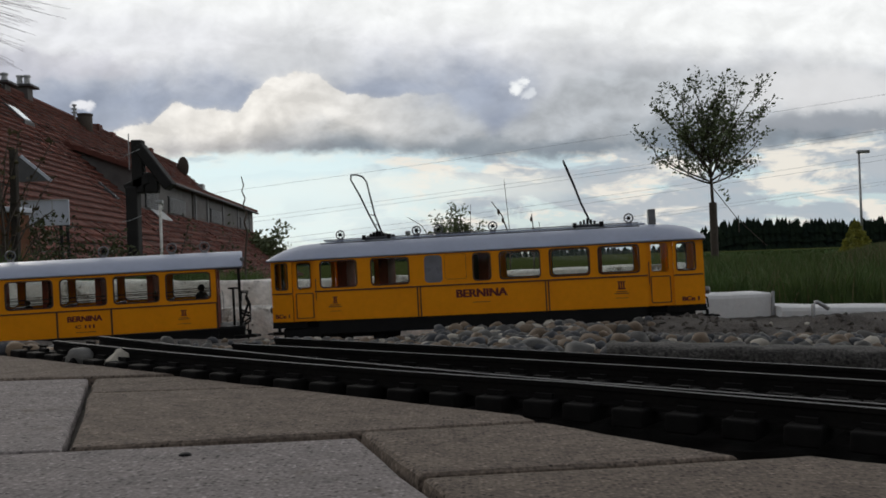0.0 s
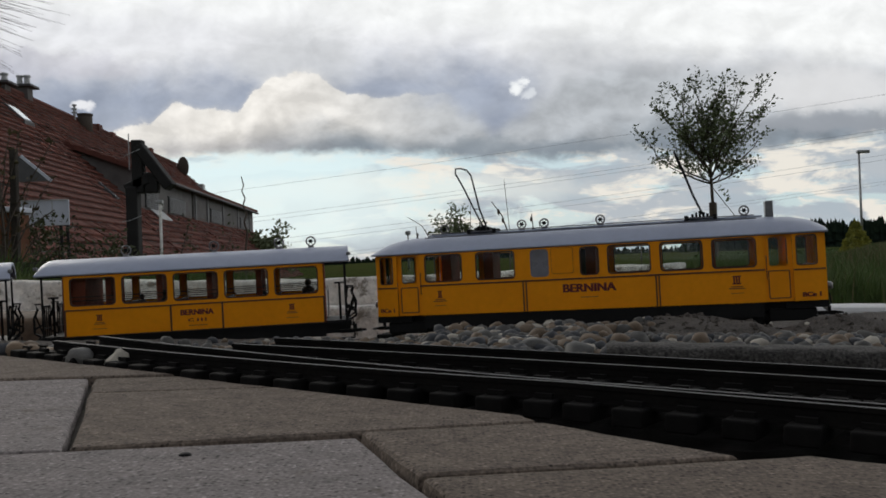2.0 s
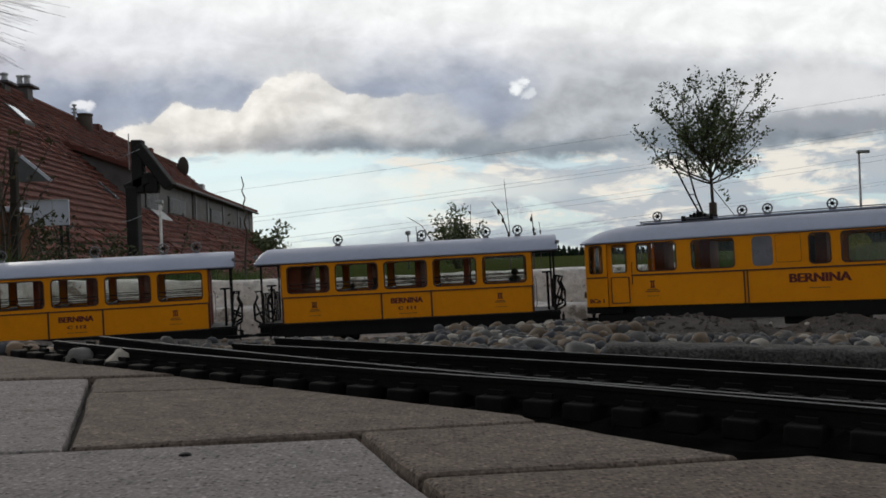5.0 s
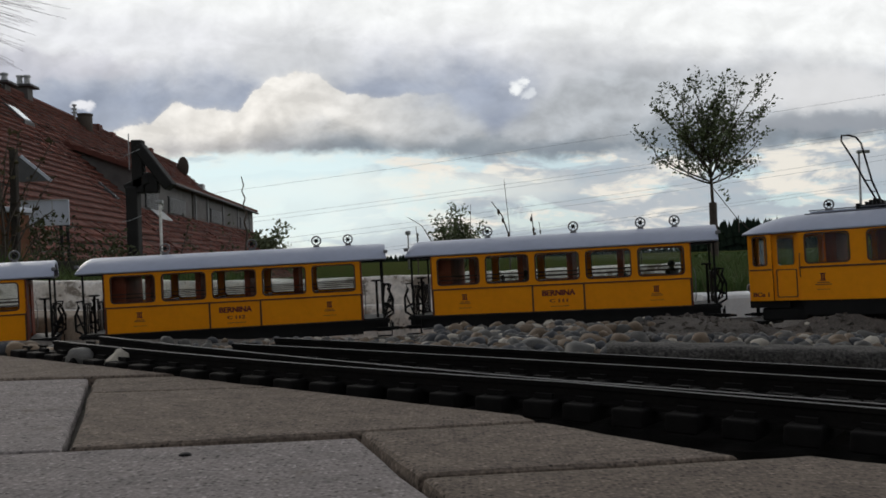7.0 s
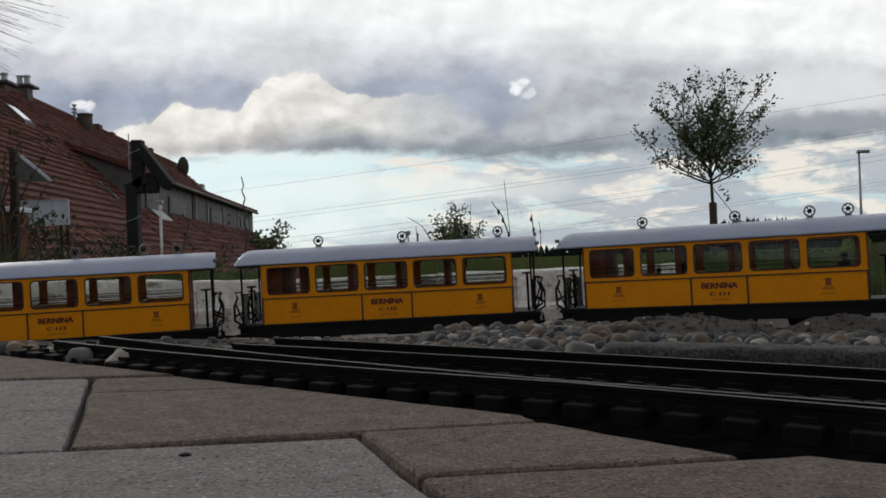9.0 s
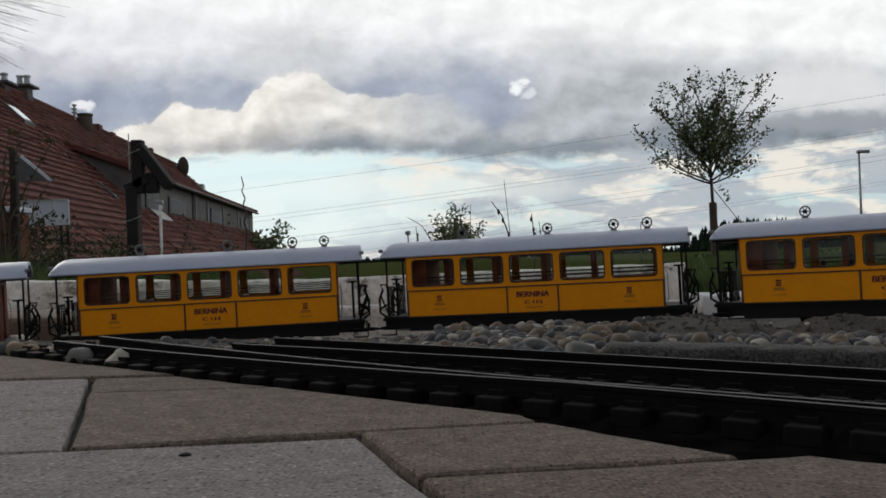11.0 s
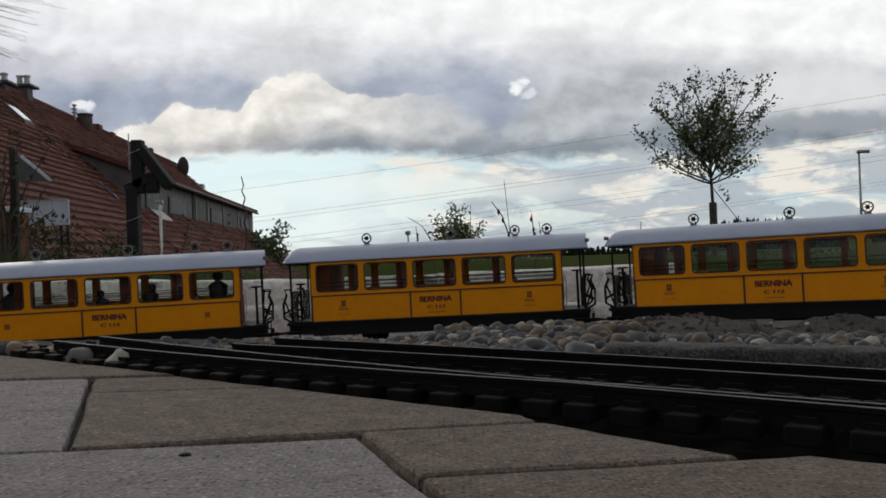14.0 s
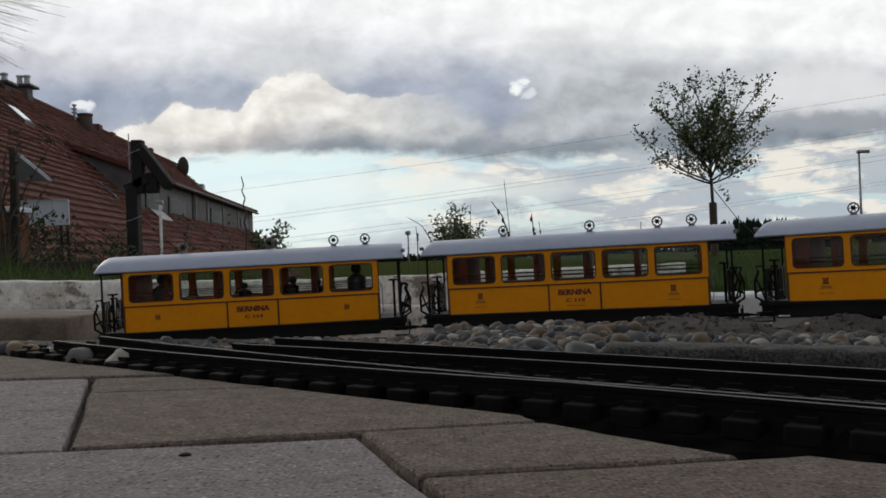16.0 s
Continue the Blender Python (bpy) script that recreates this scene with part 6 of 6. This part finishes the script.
def row_of_houses():
    h = house(5.0, 31.0, 0.0, "brick-red tiled row house with a roof window", True)
    roof_window(h, 30.35, 1.40, 2.05, 0.85)
    roof_window(h, 30.7, 4.30, 4.90, 0.28)
    h = house(31.2, 42.0, 0.0, "brick-red tiled row house with a wide grey dormer and chimneys", False)
    dormer(h, 33.05, 41.9, 2.55, 5.00, 3.70, [(33.9, 35.6, 2.42, 3.12), (37.4, 40.3, 2.42, 3.05)], 0.0)
    part("flashing", sloped(34.2, 36.0, 5.10, 5.50, 0.10, 0.15), GALV, h, "pale sheet metal below the blinds")
    ridge_chimney(h, 33.5, 6.6, 7.08, 0.50, 0.30)
    ridge_chimney(h, 35.6, 6.4, 7.36, 0.50, 0.36)
    p = part("vent_pipe", tubed([(41.0, 0.1, 6.7), (41.0, 0.1, 7.62)], 0.055, 8), GALV, h, "thin metal vent pipe")
    for z in (7.28, 7.44, 7.62):
        part("collar", disc(bmesh.new(), Matrix.Translation((41.0, 0.1, z)), 0.14 - 0.10 * (z - 7.28), 0.06, 10), GALV, p)
    v = part("vent_box", tubed([(41.5, 0.4, 6.2), (41.5, 0.4, 7.22)], 0.32, 16), BARK, h, "round brown roof vent", True)
    part("vent_lid", disc(bmesh.new(), Matrix.Translation((41.5, 0.4, 7.25)), 0.35, 0.08, 16), BARK, v)
    h = house(42.2, 60.5, 0.0, "end row house with red tiles, grey dormer and dish", False)
    for u, z in ((44.4, 7.26), (46.6, 7.18), (50.5, 7.17), (54.0, 7.3)):
        part("ridge_vent", boxed(u - 0.3, u + 0.3, -0.2, 0.2, 6.9, z, bevel=0.04), TILE, h, "raised ridge tile")
    dormer(h, 42.3, 60.4, 2.55, 5.00, 3.70, [(46.1, 48.9, 2.42, 3.05), (55.2, 58.0, 2.42, 3.05)], 0.0)
    for u in (42.6, 45.4, 49.6, 54.4, 58.8):
        part("dormer_post", boxed(u - 0.12, u + 0.12, 5.0, 5.06, 2.2, 3.66), SHUTTER, h, "pale grey cover strip on the dormer")
    bm = bmesh.new()
    bmesh.ops.create_uvsphere(bm, u_segments=18, v_segments=10, radius=1.0, matrix=Matrix.Translation((58.5, 0.95, 6.62)) @ Matrix.Rotation(radians(12), 4, "Z") @ Matrix.Diagonal((0.16, 0.40, 0.66, 1)))
    dish = part("satellite_dish", bm, BARK, h, "dark round satellite dish", True)
    part("dish_arm", tubed([(58.7, 0.95, 5.9), (58.7, 0.95, 6.6)], 0.06, 6), ZINC, dish)
    part("ridge_vent", boxed(59.0, 59.6, 1.6, 2.1, 5.1, 5.55, bevel=0.05), GALV, h, "pale raised tile near the verge")


PANE = material("sky_reflecting_glass", (0.60, 0.66, 0.72), 0.08, 0.9, spread=0.03, scale=2, bump=0.0)
row_of_houses()


# ---- things between wall and houses ----
def timber_crane():
    """Black timber post with a slanting board at its head."""
    root = thing("timber_post", pose(-1.352, 4.0, -0.3), "black timber post with a slanting cap board", "timber post")
    part("post", boxed(-0.026, 0.026, -0.03, 0.03, 0.0, 0.73, bevel=0.006), DARKWOOD, root)
    part("head_post", boxed(0.002, 0.052, -0.025, 0.025, 0.70, 0.935, bevel=0.006), DARKWOOD, root)
    bm = boxed(-0.115, 0.115, -0.04, 0.04, -0.022, 0.022, bevel=0.006)
    part("cap_board", bm, DARKWOOD, root, "slanting dark board", at=pose(0.100, 0, 0.815, 0, 54, 0))
    part("brace", boxed(-0.055, 0.055, -0.025, 0.025, -0.022, 0.022, bevel=0.005), DARKWOOD, root, at=pose(0.022, 0, 0.742, 0, -24, 0))
    part("foot_plank", boxed(0.055, 0.115, -0.02, 0.02, 0.70, 0.79, bevel=0.006), DARKWOOD, root, at=pose(0, 0, 0, 0, 0, 0))
    part("wire", tubed([(-0.02, -0.045, 0.86), (0.015, -0.05, 0.875), (0.05, -0.045, 0.89)], 0.0018, 5), GALV, root)
    part("wire", tubed([(-0.035, -0.045, 0.575), (0.0, -0.05, 0.58), (0.05, -0.045, 0.60)], 0.0018, 5), GALV, root)
    part("marker_rod", tubed([(0.0, -0.04, 0.80), (0.0, -0.04, 0.96)], 0.0025, 5), GALV, root)


timber_crane()


def white_pole():
    root = thing("white_pole", pose(-1.235, 4.0, -0.3), "slim white plastic pole with a capped top", "pole")
    part("tube", tubed([(0, 0, 0), (0, 0, 0.655)], 0.0062, 10), WHITEPLASTIC, root, "", True)
    part("cap", boxed(-0.013, 0.013, -0.012, 0.012, 0.652, 0.668, bevel=0.003), GALV, root)
    part("branch", tubed([(0, 0, 0.62), (0.010, 0, 0.632), (0.013, 0, 0.648)], 0.004, 8), WHITEPLASTIC, root)


white_pole()


def shed_corner():
    root = thing("shed", pose(-1.72, 3.4, -0.35), "orange-brown timber shed corner with a pale roof edge", "shed")
    for k in range(5):
        part("board", boxed(-0.115 + k * 0.046, -0.071 + k * 0.046, -0.006, 0.006, 0.0, 0.645, bevel=0.002), ORANGEWOOD, root)
    part("corner_post", boxed(0.112, 0.14, -0.02, 0.02, 0.0, 0.645, bevel=0.004), ORANGEWOOD, root)
    part("side_wall", boxed(0.116, 0.128, 0.02, 0.10, 0.0, 0.64), ORANGEWOOD, root)
    part("back_wall", boxed(-0.115, 0.128, 0.10, 0.112, 0.0, 0.64), ORANGEWOOD, root)
    part("roof_edge", boxed(-0.13, 0.15, -0.04, 0.12, 0.645, 0.665, bevel=0.004), SHEET, root, "pale roof sheet")


shed_corner()


def canopy():
    root = thing("sheet_canopy", pose(-1.725, 4.0, -0.302), "pale blue-grey sheet hung on thin dark posts", "canopy")
    part("sheet", lumpy(boxed(-0.122, 0.088, -0.004, 0.004, 0.575, 0.685, bevel=0.001), 0.002, 20, 1), SHEET, root, "pale blue-grey sheet")
    for x in (0.055, 0.083):
        part("post", tubed([(x, 0.02, 0), (x - 0.012, 0.02, 0.58)], 0.007, 6), DARKWOOD, root)
    part("post", tubed([(-0.11, 0.02, 0), (-0.11, 0.02, 0.60)], 0.007, 6), DARKWOOD, root)
    part("seam", boxed(-0.125, 0.09, -0.008, -0.004, 0.683, 0.689), GALV, root)
    part("seam", boxed(0.014, 0.018, -0.006, -0.004, 0.58, 0.685), GALV, root)


canopy()


def bank_edge():
    bm = bmesh.new()
    q = [bm.verts.new((x, y, z)) for y in (0.0, 0.012) for x, z in ((-0.09, 0.0), (0.085, 0.0), (-0.035, 0.105), (-0.09, 0.125))]
    for f in ((0, 1, 2, 3), (7, 6, 5, 4), (0, 4, 5, 1), (1, 5, 6, 2), (2, 6, 7, 3), (3, 7, 4, 0)):
        bm.faces.new([q[i] for i in f])
    root = thing("shed_gable", pose(-1.765, 3.92, 0.462), "grey boarded gable with a pale sloping edge", "gable")
    part("boarding", bm, ZINC, root)
    part("edge_board", boxed(-0.085, 0.085, -0.006, 0.002, -0.006, 0.006), SHEET, root, "pale edge board", at=pose(0.025, 0, 0.055, 0, 41, 0))
    part("post", boxed(-0.088, -0.070, 0.014, 0.030, -0.85, 0.10), OLDWOOD, root)
    root = thing("plank_edging", pose(-1.08, 2.72, -0.10), "dark weathered planks edging the bank above the wall", "plank edging")
    for k in range(4):
        part("plank", lumpy(boxed(-0.30 + 0.012 * (k % 2), 0.34 - 0.02 * (k % 3), -0.012 - 0.002 * (k % 2), 0.010, 0.05 * k, 0.05 * k + 0.047, bevel=0.003), 0.003, 18, k), OLDWOOD, root)
    for x in (-0.24, 0.02, 0.28):
        part("stake", boxed(x - 0.012, x + 0.012, 0.011, 0.030, -0.05, 0.185, bevel=0.003), OLDWOOD, root)



bank_edge()


def dead_branches():
    for pts, r in (([(-1.74, 3.2, -0.1), (-1.62, 3.2, 0.10), (-1.50, 3.2, 0.20), (-1.36, 3.2, 0.285)], 0.005), ([(-1.66, 3.1, -0.1), (-1.55, 3.1, 0.06), (-1.40, 3.1, 0.13)], 0.003), ([(-1.28, 3.1, -0.1), (-1.34, 3.1, 0.05), (-1.40, 3.1, 0.13)], 0.003)):
        tagged(link("dead_branch", tubed(pts, r, 6, r * 0.4), BARK, True), "bare dark branch leaning among the weeds", "branch", "bare branches")
    b = link("stone_block", lumpy(boxed(-0.10, 0.10, -0.05, 0.05, 0.0, 0.055, bevel=0.006), 0.004, 20, 2), SLAB)
    b.matrix_basis = pose(-1.02, 2.5, -0.02, 0, 0, 4)
    tagged(b, "grey-brown stone block on the bank above the wall", "stone block")
    o = link("weathered_post", lumpy(boxed(-1.418, -1.396, 2.99, 3.012, -0.12, 0.475, bevel=0.003), 0.003, 14, 3), OLDWOOD, False)
    tagged(o, "weathered brown wooden post overgrown beside the shed", "post")


dead_branches()


# ---- feathery seed head close to the lens ----
def plume():
    rnd = random.Random(17)
    root = thing("grass_plume", SITE @ pose(-0.318, 0.50, 0.212), "soft grey feather-grass plume hanging into view", "grass plume")
    for k in range(115):
        h = rnd.random()
        a = -26 * (1 - h) ** 1.5 + rnd.gauss(0, 5)
        ln = rnd.uniform(0.075, 0.112) * (0.72 + 0.28 * h)
        s = Vector((0, rnd.uniform(-0.02, 0.02), -0.014 + 0.030 * h))
        d = Vector((math.cos(radians(a)), rnd.uniform(-0.15, 0.15), math.sin(radians(a))))
        pts = [s + d * ln * q - Vector((0, 0, 0.008 * q * q)) for q in (0, 0.25, 0.5, 0.75, 1)]
        part("awn", tubed(pts, 0.00020, 4, 0.00008), PLUME, root)
    return root


PLUME = material("grey_plume_hair", (0.62, 0.58, 0.63), 0.8, spread=0.2, bump=0.0)
PLUME_OB = plume()


def motions():
    ts = [a for a, _ in TRAVEL]
    for car, sets, mid, half in CARS:
        rows = [(t, car_pose(way(t) + mid, half)) for t in ts]
        walk(car, rows)
        for ws in sets:
            base = ws.matrix_basis.translation.copy()
            n = 80
            walk(ws, [(16.0 * k / n, Matrix.Translation(base) @ Matrix.Rotation((way(16.0 * k / n) - way(0.0)) / WHEEL_R, 4, "Y")) for k in range(n + 1)])
    for d, m, which in DOLLS:
        mid, half = CARS[which][2], CARS[which][3]
        walk(d, [(t, car_pose(way(t) + mid, half) @ m) for t in ts])
    sway = [(0.0, 0.0), (1.5, -1.5), (3.5, -3.0), (5.0, 0.5), (7.0, 0.0), (9.0, -3.0), (11.0, 0.5), (12.5, -0.5), (14.5, 4.0), (15.2, 2.0), (16.0, 0.5)]
    base = PLUME_OB.matrix_basis.copy()
    walk(PLUME_OB, [(t, base @ Matrix.Rotation(radians(-a), 4, "Y")) for t, a in sway])


motions()
